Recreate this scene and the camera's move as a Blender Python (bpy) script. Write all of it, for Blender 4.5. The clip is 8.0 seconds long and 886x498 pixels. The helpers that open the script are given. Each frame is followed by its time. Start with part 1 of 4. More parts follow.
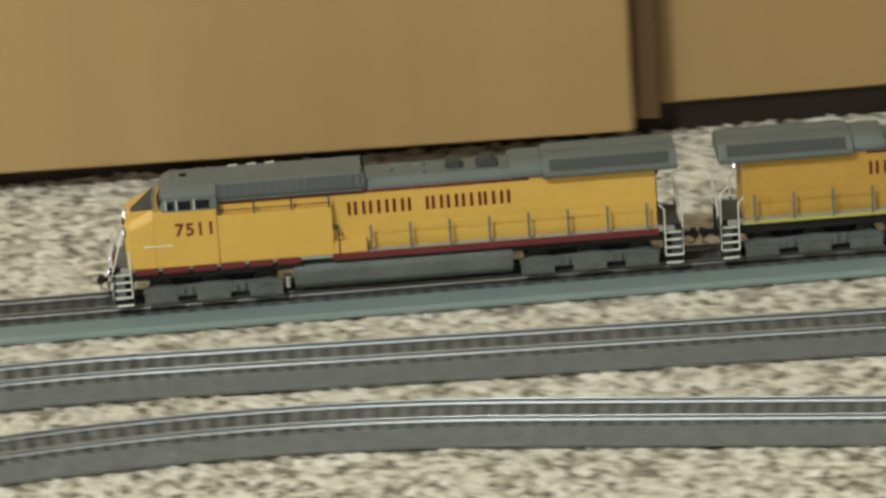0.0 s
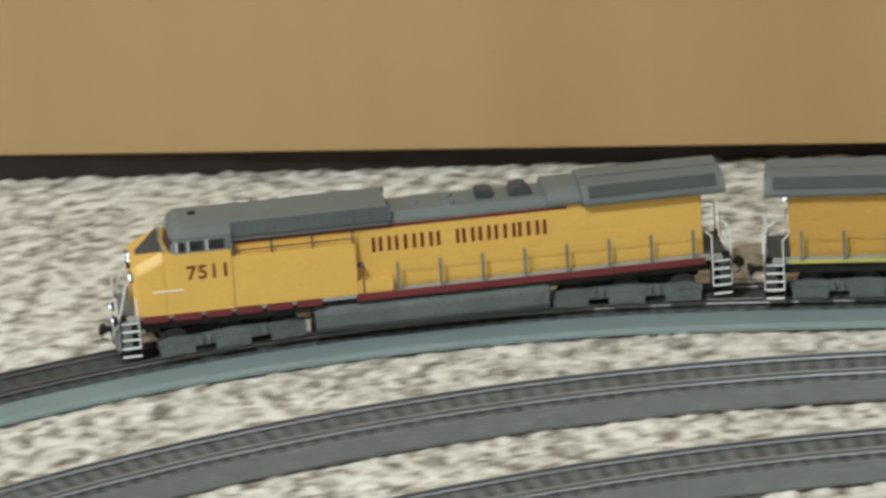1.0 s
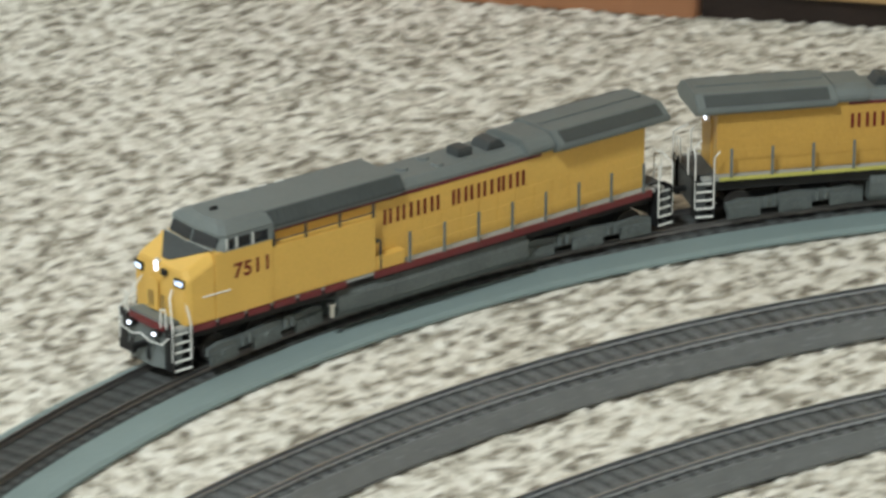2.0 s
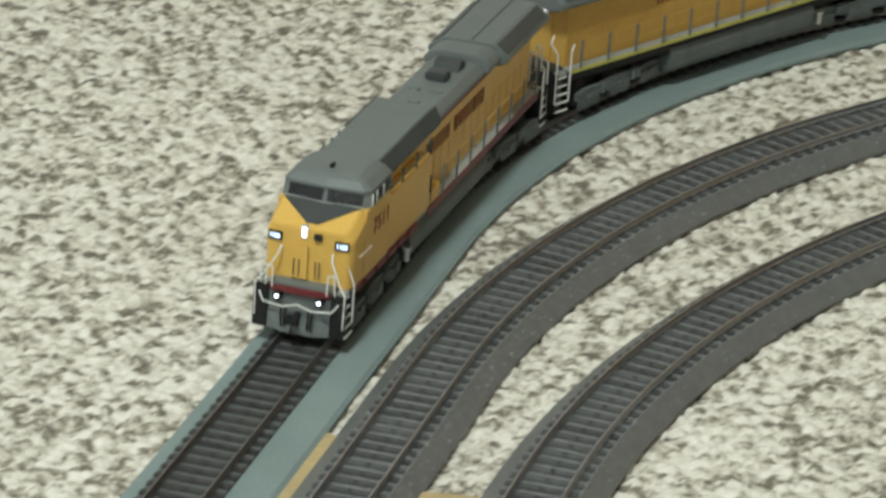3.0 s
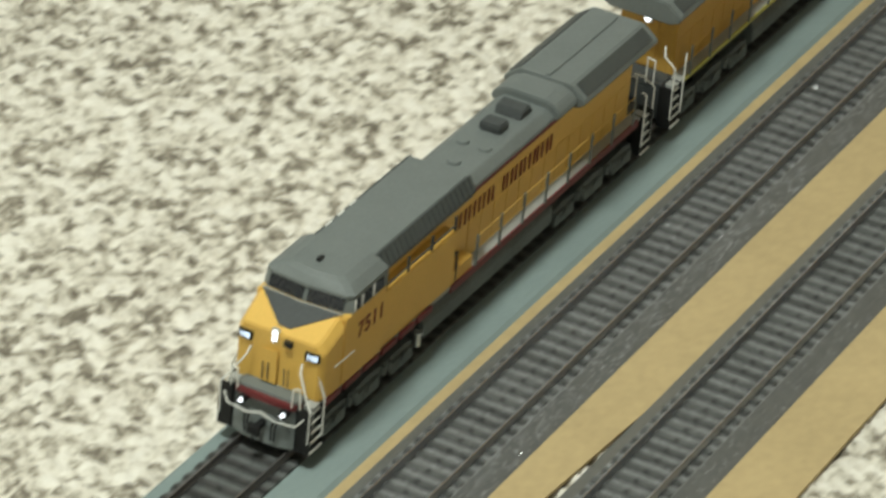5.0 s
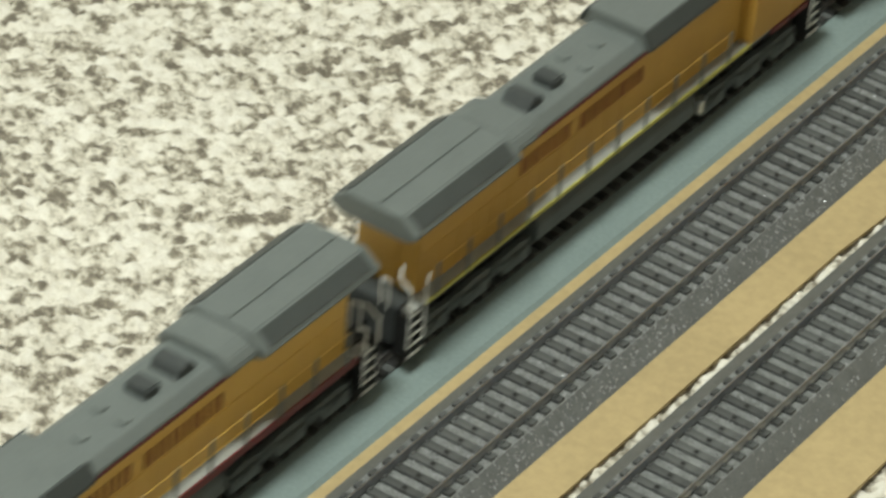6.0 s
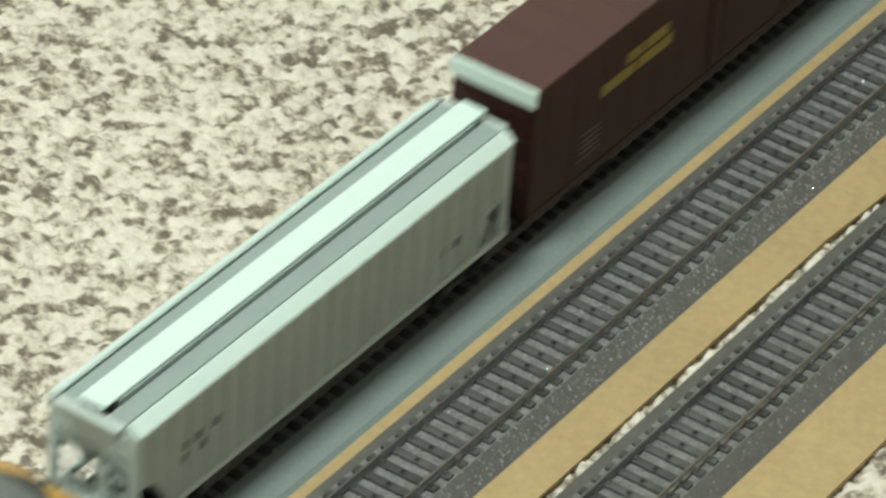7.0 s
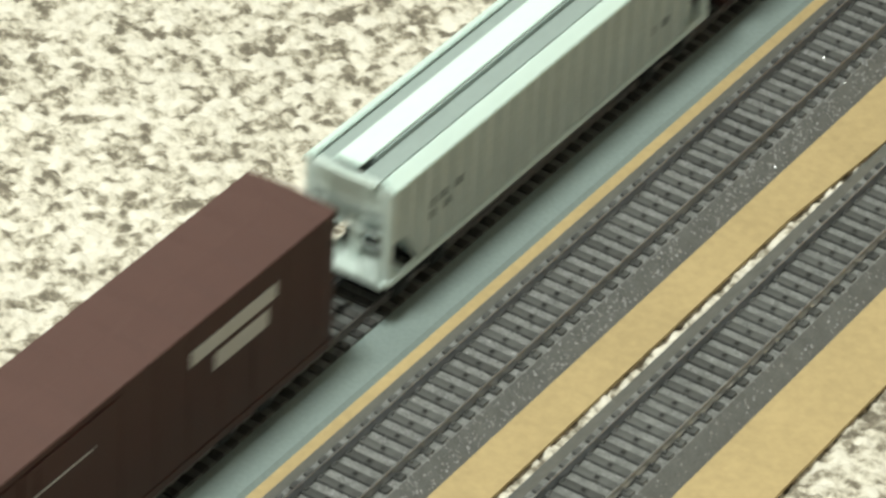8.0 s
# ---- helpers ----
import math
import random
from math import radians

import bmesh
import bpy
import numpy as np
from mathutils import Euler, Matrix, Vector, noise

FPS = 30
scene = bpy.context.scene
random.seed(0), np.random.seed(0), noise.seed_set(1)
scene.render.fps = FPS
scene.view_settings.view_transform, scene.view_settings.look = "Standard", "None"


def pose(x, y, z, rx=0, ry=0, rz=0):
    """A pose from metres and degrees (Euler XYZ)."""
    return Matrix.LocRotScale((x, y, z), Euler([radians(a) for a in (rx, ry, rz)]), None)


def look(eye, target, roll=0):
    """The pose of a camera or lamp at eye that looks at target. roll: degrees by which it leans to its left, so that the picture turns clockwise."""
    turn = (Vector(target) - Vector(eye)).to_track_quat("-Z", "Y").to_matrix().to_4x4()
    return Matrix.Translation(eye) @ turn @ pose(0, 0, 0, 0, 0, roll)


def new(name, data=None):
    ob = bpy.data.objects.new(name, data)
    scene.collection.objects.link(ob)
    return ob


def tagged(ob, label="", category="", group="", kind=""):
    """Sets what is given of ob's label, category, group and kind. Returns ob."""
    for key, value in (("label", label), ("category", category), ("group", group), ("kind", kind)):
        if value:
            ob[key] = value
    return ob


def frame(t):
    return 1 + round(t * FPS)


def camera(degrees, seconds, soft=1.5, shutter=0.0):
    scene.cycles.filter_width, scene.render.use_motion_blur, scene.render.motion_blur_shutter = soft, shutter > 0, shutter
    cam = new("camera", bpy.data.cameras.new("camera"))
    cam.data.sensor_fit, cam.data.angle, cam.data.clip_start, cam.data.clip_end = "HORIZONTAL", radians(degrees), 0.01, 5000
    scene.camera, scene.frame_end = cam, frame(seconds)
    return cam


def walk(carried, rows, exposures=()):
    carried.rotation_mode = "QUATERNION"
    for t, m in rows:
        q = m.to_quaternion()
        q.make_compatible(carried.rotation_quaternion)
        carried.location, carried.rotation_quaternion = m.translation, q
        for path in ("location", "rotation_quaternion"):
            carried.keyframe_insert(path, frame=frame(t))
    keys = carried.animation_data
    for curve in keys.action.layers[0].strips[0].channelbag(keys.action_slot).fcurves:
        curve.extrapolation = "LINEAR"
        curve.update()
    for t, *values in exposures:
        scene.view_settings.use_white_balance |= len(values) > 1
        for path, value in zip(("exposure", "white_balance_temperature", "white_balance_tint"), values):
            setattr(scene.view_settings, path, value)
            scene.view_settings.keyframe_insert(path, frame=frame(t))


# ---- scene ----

# camera: a long lens held by hand, panning after the train
CAMERA_ROWS = [
    (0.0, (0.8123, -1.2569, 0.7158), (0.7771, 0.2368, 0.1433), -3.935),
    (0.3, (0.7694, -1.1736, 0.6762), (0.6817, 0.3221, 0.1147), -4.700),
    (0.5, (0.7424, -1.1237, 0.6539), (0.6106, 0.3696, 0.0945), -4.385),
    (0.8, (0.7178, -1.1145, 0.6582), (0.5101, 0.3686, 0.0950), -4.521),
    (1.0, (0.7032, -1.1308, 0.6682), (0.4415, 0.3436, 0.1046), -3.811),
    (1.2, (0.6906, -1.1472, 0.6711), (0.3773, 0.3147, 0.1014), -3.279),
    (2.3, (0.4559, -1.3103, 0.6277), (0.0820, 0.1340, 0.0495), 1.504),
    (2.5, (0.4408, -1.3818, 0.6224), (0.0496, 0.0547, 0.0362), 2.451),
    (2.8, (0.4112, -1.4852, 0.6300), (0.0516, -0.0446, 0.0340), 3.786),
    (3.0, (0.3976, -1.5161, 0.6300), (0.0404, -0.0757, 0.0321), 4.285),
    (3.2, (0.3936, -1.5424, 0.6475), (0.0295, -0.1134, 0.0268), 4.654),
    (3.5, (0.3998, -1.5617, 0.6775), (0.0120, -0.1615, 0.0074), 6.389),
    (3.7, (0.4251, -1.5862, 0.6704), (0.0018, -0.1993, -0.0058), 5.381),
    (4.0, (0.4638, -1.6507, 0.6767), (-0.0278, -0.3075, -0.0403), 4.371),
    (4.2, (0.4775, -1.7024, 0.7095), (-0.0289, -0.3846, -0.0435), 5.029),
    (4.5, (0.5009, -1.7891, 0.7810), (-0.0189, -0.5030, -0.0164), 5.748),
    (4.7, (0.5318, -1.8451, 0.8014), (-0.0165, -0.5770, -0.0057), 6.263),
    (5.0, (0.5755, -1.8954, 0.8150), (-0.0219, -0.6625, -0.0115), 5.634),
    (5.2, (0.5818, -1.8970, 0.8166), (-0.0408, -0.6950, -0.0363), 5.099),
    (6.3, (0.6124, -1.8667, 0.8613), (-0.0773, -0.7847, -0.0944), 5.324),
    (6.5, (0.6090, -1.8628, 0.8594), (-0.0794, -0.7806, -0.0971), 4.971),
    (7.0, (0.6124, -1.8572, 0.8607), (-0.0743, -0.7738, -0.0956), 4.451),
    (7.5, (0.6097, -1.8504, 0.8604), (-0.0708, -0.7692, -0.1029), 3.926),
    (8.0, (0.6121, -1.8506, 0.8586), (-0.0644, -0.7648, -0.1023), 3.441),
]
cam = camera(11.1942, 8.0, soft=2.8, shutter=0.35)
walk(cam, [(t, look(eye, target, roll)) for t, eye, target, roll in CAMERA_ROWS],
     exposures=[(0.0, 0.42, 6450, 5), (0.6, 0.52, 6050, 7), (1.2, 0.56, 5850, 10), (2.5, 0.21, 5950, 5), (5.0, -0.16, 6450, 3), (6.5, -0.16, 6480, 3), (7.2, -0.27, 6480, 3), (7.6, -0.25, 6530, 3), (8.0, 0.08, 6600, 4)])

# ---------------------------------------------------------------- light
world = bpy.data.worlds.new("room_world")
scene.world = world
world.use_nodes = True
world.node_tree.nodes["Background"].inputs[0].default_value = (0.9, 0.95, 1.0, 1)
world.node_tree.nodes["Background"].inputs[1].default_value = 0.05

LAMP_AT = (-0.10, -1.52, 2.30)
lamp_data = bpy.data.lights.new("ceiling_light", "AREA")
lamp_data.shape, lamp_data.size, lamp_data.energy, lamp_data.color = "DISK", 0.42, 52.0, (0.97, 1.0, 0.95)
lamp = new("ceiling_light", lamp_data)
lamp.matrix_world = pose(LAMP_AT[0], LAMP_AT[1], LAMP_AT[2] - 0.075)


# ---------------------------------------------------------------- materials
def material(name, color, rough=0.6, metal=0.0, spread=0.12, scale=40.0, fine=400.0, bump=0.1, bump_size=0.0004,
             second=None, random_tone=0.0, spec=0.4):
    """A painted or moulded surface: base colour with stains at one scale, grain at another, and fine relief."""
    m = bpy.data.materials.new(name)
    m.use_nodes = True
    nt = m.node_tree
    b = nt.nodes["Principled BSDF"]
    b.inputs["Roughness"].default_value, b.inputs["Metallic"].default_value = rough, metal
    b.inputs["Specular IOR Level"].default_value = spec
    co = nt.nodes.new("ShaderNodeTexCoord")
    big, small = nt.nodes.new("ShaderNodeTexNoise"), nt.nodes.new("ShaderNodeTexNoise")
    big.inputs["Scale"].default_value, small.inputs["Scale"].default_value = scale, fine
    big.inputs["Detail"].default_value, small.inputs["Detail"].default_value = 4, 2
    for n in (big, small):
        nt.links.new(co.outputs["Object"], n.inputs["Vector"])
    add = nt.nodes.new("ShaderNodeMath")
    add.operation = "ADD"
    half = nt.nodes.new("ShaderNodeMath")
    half.operation = "MULTIPLY"
    half.inputs[1].default_value = 0.5
    nt.links.new(big.outputs["Fac"], add.inputs[0])
    nt.links.new(small.outputs["Fac"], add.inputs[1])
    nt.links.new(add.outputs[0], half.inputs[0])
    ramp = nt.nodes.new("ShaderNodeValToRGB")
    a = [max(0, c * (1 - spread)) for c in color]
    z = second or [min(1, c * (1 + spread)) for c in color]
    ramp.color_ramp.elements[0].position, ramp.color_ramp.elements[1].position = 0.35, 0.65
    ramp.color_ramp.elements[0].color, ramp.color_ramp.elements[1].color = (*a, 1), (*z, 1)
    nt.links.new(half.outputs[0], ramp.inputs["Fac"])
    out = ramp.outputs["Color"]
    if random_tone:
        info, hsv, mr = nt.nodes.new("ShaderNodeObjectInfo"), nt.nodes.new("ShaderNodeHueSaturation"), nt.nodes.new("ShaderNodeMapRange")
        mr.inputs["To Min"].default_value, mr.inputs["To Max"].default_value = 1 - random_tone, 1 + random_tone
        nt.links.new(info.outputs["Random"], mr.inputs["Value"])
        nt.links.new(mr.outputs["Result"], hsv.inputs["Value"])
        nt.links.new(out, hsv.inputs["Color"])
        out = hsv.outputs["Color"]
    nt.links.new(out, b.inputs["Base Color"])
    if bump:
        bp = nt.nodes.new("ShaderNodeBump")
        bp.inputs["Strength"].default_value, bp.inputs["Distance"].default_value = bump, bump_size
        nt.links.new(small.outputs["Fac"], bp.inputs["Height"])
        nt.links.new(bp.outputs["Normal"], b.inputs["Normal"])
    return m


def glow(name, color, strength):
    m = bpy.data.materials.new(name)
    m.use_nodes = True
    b = m.node_tree.nodes["Principled BSDF"]
    b.inputs["Base Color"].default_value = (*color, 1)
    b.inputs["Emission Color"].default_value = (*color, 1)
    b.inputs["Emission Strength"].default_value = strength
    return m


def carpet_material():
    """Cut-loop berber: cream yarn with grey-brown flecks, loop by loop."""
    m = bpy.data.materials.new("berber_carpet")
    m.use_nodes = True
    nt = m.node_tree
    b = nt.nodes["Principled BSDF"]
    b.inputs["Roughness"].default_value = 0.95
    b.inputs["Specular IOR Level"].default_value = 0.1
    co = nt.nodes.new("ShaderNodeTexCoord")
    mp = nt.nodes.new("ShaderNodeMapping")
    mp.inputs["Rotation"].default_value = (0, 0, 0.5)
    mp.inputs["Scale"].default_value = (0.8, 1.0, 1.0)
    nt.links.new(co.outputs["Object"], mp.inputs["Vector"])
    v = nt.nodes.new("ShaderNodeTexNoise")
    v.inputs["Scale"].default_value, v.inputs["Detail"].default_value, v.inputs["Roughness"].default_value = 310, 3.0, 0.6
    nt.links.new(mp.outputs["Vector"], v.inputs["Vector"])
    tone = nt.nodes.new("ShaderNodeAttribute")
    tone.attribute_name = "yarn_tone"
    mix = nt.nodes.new("ShaderNodeMix")
    mix.inputs["Factor"].default_value = 0.30
    nt.links.new(v.outputs["Fac"], mix.inputs["A"])
    nt.links.new(tone.outputs["Fac"], mix.inputs["B"])
    ramp = nt.nodes.new("ShaderNodeValToRGB")
    e = ramp.color_ramp.elements
    e[0].position, e[0].color = 0.32, (0.185, 0.162, 0.13, 1)
    e[1].position, e[1].color = 0.66, (0.84, 0.795, 0.71, 1)
    for p, c in ((0.39, (0.30, 0.265, 0.21, 1)), (0.46, (0.55, 0.505, 0.42, 1)), (0.54, (0.74, 0.69, 0.595, 1))):
        x = e.new(p)
        x.color = c
    nt.links.new(mix.outputs["Result"], ramp.inputs["Fac"])
    n = nt.nodes.new("ShaderNodeTexNoise")
    n.inputs["Scale"].default_value, n.inputs["Detail"].default_value = 9, 4
    nt.links.new(co.outputs["Object"], n.inputs["Vector"])
    mr = nt.nodes.new("ShaderNodeMapRange")
    mr.inputs["To Min"].default_value, mr.inputs["To Max"].default_value = 0.90, 1.06
    nt.links.new(n.outputs["Fac"], mr.inputs["Value"])
    hsv = nt.nodes.new("ShaderNodeHueSaturation")
    nt.links.new(mr.outputs["Result"], hsv.inputs["Value"])
    nt.links.new(ramp.outputs["Color"], hsv.inputs["Color"])
    nt.links.new(hsv.outputs["Color"], b.inputs["Base Color"])
    f = nt.nodes.new("ShaderNodeTexNoise")
    f.inputs["Scale"].default_value = 900
    nt.links.new(co.outputs["Object"], f.inputs["Vector"])
    bp = nt.nodes.new("ShaderNodeBump")
    bp.inputs["Strength"].default_value, bp.inputs["Distance"].default_value = 0.6, 0.001
    nt.links.new(f.outputs["Fac"], bp.inputs["Height"])
    nt.links.new(bp.outputs["Normal"], b.inputs["Normal"])
    return m


def wood_material(name, a, z, rough=0.45):
    """Varnished veneer with long vertical grain."""
    m = bpy.data.materials.new(name)
    m.use_nodes = True
    nt = m.node_tree
    b = nt.nodes["Principled BSDF"]
    b.inputs["Roughness"].default_value = rough
    co, mp = nt.nodes.new("ShaderNodeTexCoord"), nt.nodes.new("ShaderNodeMapping")
    mp.inputs["Scale"].default_value = (14, 14, 0.9)
    nt.links.new(co.outputs["Object"], mp.inputs["Vector"])
    n1, n2 = nt.nodes.new("ShaderNodeTexNoise"), nt.nodes.new("ShaderNodeTexNoise")
    n1.inputs["Scale"].default_value, n1.inputs["Detail"].default_value, n1.inputs["Distortion"].default_value = 1.2, 6, 0.6
    n2.inputs["Scale"].default_value = 3.0
    nt.links.new(mp.outputs["Vector"], n1.inputs["Vector"])
    nt.links.new(co.outputs["Object"], n2.inputs["Vector"])
    mix = nt.nodes.new("ShaderNodeMath")
    mix.operation = "MULTIPLY_ADD"
    mix.inputs[1].default_value, mix.inputs[2].default_value = 0.5, 0.0
    nt.links.new(n1.outputs["Fac"], mix.inputs[0])
    h = nt.nodes.new("ShaderNodeMath")
    h.operation = "MULTIPLY"
    h.inputs[1].default_value = 0.5
    nt.links.new(n2.outputs["Fac"], h.inputs[0])
    nt.links.new(h.outputs[0], mix.inputs[2])
    r = nt.nodes.new("ShaderNodeValToRGB")
    r.color_ramp.elements[0].position, r.color_ramp.elements[1].position = 0.3, 0.7
    r.color_ramp.elements[0].color, r.color_ramp.elements[1].color = (*a, 1), (*z, 1)
    nt.links.new(mix.outputs[0], r.inputs["Fac"])
    nt.links.new(r.outputs["Color"], b.inputs["Base Color"])
    bp = nt.nodes.new("ShaderNodeBump")
    bp.inputs["Strength"].default_value, bp.inputs["Distance"].default_value = 0.15, 0.0005
    nt.links.new(n1.outputs["Fac"], bp.inputs["Height"])
    nt.links.new(bp.outputs["Normal"], b.inputs["Normal"])
    return m


CARPET = carpet_material()
DOOR_WOOD = wood_material("honey_veneer", (0.40, 0.255, 0.105), (0.50, 0.335, 0.15))
JAMB_WOOD = wood_material("red_brown_wood", (0.30, 0.13, 0.06), (0.38, 0.18, 0.085))
# brown wood darkened to carry the narrow shadow between the doors
SHADED_TRIM = wood_material("shaded_brown_wood", (0.12, 0.065, 0.03), (0.17, 0.09, 0.045))
DARK_BASE = material("dark_baseboard", (0.022, 0.013, 0.010), 0.5, spread=0.3)
PLASTER = material("cream_plaster", (0.78, 0.77, 0.74), 0.9, spread=0.04, scale=6, fine=120)
CEILING = material("white_ceiling", (0.8, 0.79, 0.76), 0.95, spread=0.03, scale=8, fine=150)
OLIVE = material("olive_grey_board", (0.30, 0.31, 0.265), 0.7, spread=0.08, scale=10)
BLUE_FOAM = material("blue_grey_foam", (0.218, 0.27, 0.262), 0.85, spread=0.08, scale=25, fine=700, bump=0.2)
CARDBOARD = material("tan_cardboard", (0.475, 0.36, 0.185), 0.85, spread=0.09, scale=22, fine=350, bump=0.15)
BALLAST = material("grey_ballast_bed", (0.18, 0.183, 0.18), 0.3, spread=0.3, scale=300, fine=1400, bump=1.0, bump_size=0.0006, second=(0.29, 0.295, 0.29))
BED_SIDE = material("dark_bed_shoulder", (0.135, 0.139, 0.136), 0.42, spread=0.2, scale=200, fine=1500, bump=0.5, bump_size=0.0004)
# pale and glossy, for added specks that imitate glints on the plastic bed
GLINT_GRAIN = material("glossy_glint_grain", (0.36, 0.36, 0.365), 0.2, spread=0.3, scale=900, spec=0.9)
TIE = material("grey_brown_tie", (0.082, 0.084, 0.082), 0.6, spread=0.25, scale=200, random_tone=0.25)
BLACK_TIE = material("black_tie", (0.042, 0.041, 0.039), 0.65, spread=0.25, scale=200, random_tone=0.2)
DARK_BED = material("dark_web", (0.115, 0.12, 0.116), 0.8, spread=0.2, scale=200)
RAIL = material("nickel_rail", (0.50, 0.52, 0.56), 0.30, 1.0, spread=0.08, scale=60, fine=800)
DULL_RAIL = material("dull_rail", (0.20, 0.19, 0.185), 0.42, 0.8, spread=0.15, scale=60, fine=800)
SCREEN = material("grey_screen", (0.062, 0.069, 0.067), 0.55, spread=0.1, scale=90, fine=1200, bump=0.3)
RAIL_WEB = material("dark_rail_web", (0.06, 0.055, 0.05), 0.5, 0.4, spread=0.2)
YELLOW = material("armour_yellow", (0.72, 0.445, 0.10), 0.38, spread=0.05, scale=60, fine=900, bump=0.03)
DULL_YELLOW = material("dull_armour_yellow", (0.56, 0.33, 0.07), 0.45, spread=0.07, scale=60, fine=900, bump=0.03)
PANEL_GREY = material("harbour_grey", (0.15, 0.166, 0.16), 0.5, spread=0.08, scale=70, fine=900, bump=0.05)
DARK_GREY = material("dark_mist_grey", (0.055, 0.06, 0.06), 0.55, spread=0.15, scale=70, fine=900)
TRUCK_GREY = material("truck_grey", (0.115, 0.128, 0.123), 0.55, spread=0.2, scale=90, fine=900)
BLACK = material("flat_black", (0.012, 0.012, 0.012), 0.6, spread=0.3)
MAROON_STRIPE = material("signal_red_stripe", (0.155, 0.028, 0.03), 0.45, spread=0.08)
LETTER_RED = material("letter_red", (0.17, 0.022, 0.012), 0.5, spread=0.06)
WHITE_TRIM = material("white_trim", (0.78, 0.77, 0.72), 0.45, spread=0.04)
STEEL = material("bright_steel", (0.88, 0.87, 0.84), 0.3, 1.0, spread=0.05)
GLASS_DARK = material("dark_window", (0.015, 0.017, 0.02), 0.08, spread=0.1, spec=0.6)
WALK_GREY = material("light_walkway", (0.36, 0.365, 0.34), 0.6, spread=0.07, scale=90)
STRIPE_LIME = material("pale_yellow_stripe", (0.50, 0.47, 0.11), 0.5, spread=0.06)
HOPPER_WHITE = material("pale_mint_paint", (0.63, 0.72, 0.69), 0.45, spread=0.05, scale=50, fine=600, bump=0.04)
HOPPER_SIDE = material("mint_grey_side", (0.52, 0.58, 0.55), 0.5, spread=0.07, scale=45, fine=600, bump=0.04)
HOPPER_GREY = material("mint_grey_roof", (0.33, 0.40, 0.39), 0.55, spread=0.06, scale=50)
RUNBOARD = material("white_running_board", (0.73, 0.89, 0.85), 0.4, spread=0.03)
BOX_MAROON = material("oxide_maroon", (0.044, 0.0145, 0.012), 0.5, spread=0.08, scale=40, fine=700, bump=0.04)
# roof oxide, about twice as pale as the maroon sides
BOX_ROOF = material("paler_oxide_roof", (0.094, 0.048, 0.042), 0.55, spread=0.07, scale=30, fine=500)
LETTER_YELLOW = material("letter_yellow", (0.33, 0.25, 0.06), 0.5, spread=0.06)
LETTER_DIM = material("letter_dim", (0.16, 0.13, 0.12), 0.5, spread=0.1)
LETTER_WHITE = material("letter_white", (0.50, 0.50, 0.48), 0.5, spread=0.06)
LAMP_WHITE = glow("headlight_glow", (0.9, 0.92, 1.0), 2.6)
BOARD_GLOW = glow("number_board_glow", (0.70, 0.82, 1.0), 1.3)
DIFFUSER = glow("lamp_diffuser", (0.97, 1.0, 0.95), 5.0)


# ---------------------------------------------------------------- mesh helpers
def part(name, bm, mat, parent=None, label="", smooth=False):
    """Link a bmesh as one mesh object, under a thing or a part."""
    me = bpy.data.meshes.new(name)
    bm.normal_update()
    bm.to_mesh(me)
    bm.free()
    for x in (mat if isinstance(mat, (list, tuple)) else [mat]):
        me.materials.append(x)
    if smooth:
        me.polygons.foreach_set("use_smooth", [True] * len(me.polygons))
    ob = new(name, me)
    if parent:
        ob.parent = parent
    if label:
        ob["label"] = label
    return ob


def box(bm, x0, x1, y0, y1, z0, z1, bevel=0.0, mat=0):
    """Add a box between corners, edges rounded by bevel."""
    r = bmesh.ops.create_cube(bm, size=1.0)
    for v in r["verts"]:
        v.co = Vector(((x0 + x1) / 2 + v.co.x * (x1 - x0), (y0 + y1) / 2 + v.co.y * (y1 - y0), (z0 + z1) / 2 + v.co.z * (z1 - z0)))
    faces = list({f for v in r["verts"] for f in v.link_faces})
    for f in faces:
        f.material_index = mat
    if bevel:
        edges = list({e for v in r["verts"] for e in v.link_edges})
        bmesh.ops.bevel(bm, geom=edges, offset=bevel, segments=2, affect="EDGES")
    return bm


def boxes(*items, bevel=0.0):
    bm = bmesh.new()
    for i in items:
        box(bm, *i, bevel=bevel)
    return bm


def prism(bm, outline, axis, a, b, mat=0):
    """Extrude a closed 2D outline along an axis from a to b. The outline is in the other two axes, in order."""
    def at(p, s):
        return {"x": (s, p[0], p[1]), "y": (p[0], s, p[1]), "z": (p[0], p[1], s)}[axis]
    lo, hi = [bm.verts.new(at(p, a)) for p in outline], [bm.verts.new(at(p, b)) for p in outline]
    made = [bm.faces.new(lo[::-1]), bm.faces.new(hi)]
    for i in range(len(outline)):
        j = (i + 1) % len(outline)
        made.append(bm.faces.new((lo[i], lo[j], hi[j], hi[i])))
    for f in made:
        f.material_index = mat
    bmesh.ops.recalc_face_normals(bm, faces=made)
    return bm


def rod(bm, points, r, sides=6):
    """A thin bent bar through the points."""
    pts = [Vector(p) for p in points]
    for a, b in zip(pts, pts[1:]):
        d = b - a
        if d.length < 1e-7:
            continue
        q = d.to_track_quat("Z", "Y").to_matrix().to_4x4()
        bmesh.ops.create_cone(bm, cap_ends=True, segments=sides, radius1=r, radius2=r, depth=d.length + r,
                              matrix=Matrix.Translation((a + b) / 2) @ q)
    return bm


def disc(bm, center, axis, r, depth, sides=16, r2=None):
    q = Vector(axis).to_track_quat("Z", "Y").to_matrix().to_4x4()
    bmesh.ops.create_cone(bm, cap_ends=True, segments=sides, radius1=r, radius2=r if r2 is None else r2, depth=depth,
                          matrix=Matrix.Translation(center) @ q)
    return bm


def empty(name, m=None):
    ob = new(name)
    ob.empty_display_size = 0.02
    if m is not None:
        ob.matrix_world = m
    return ob


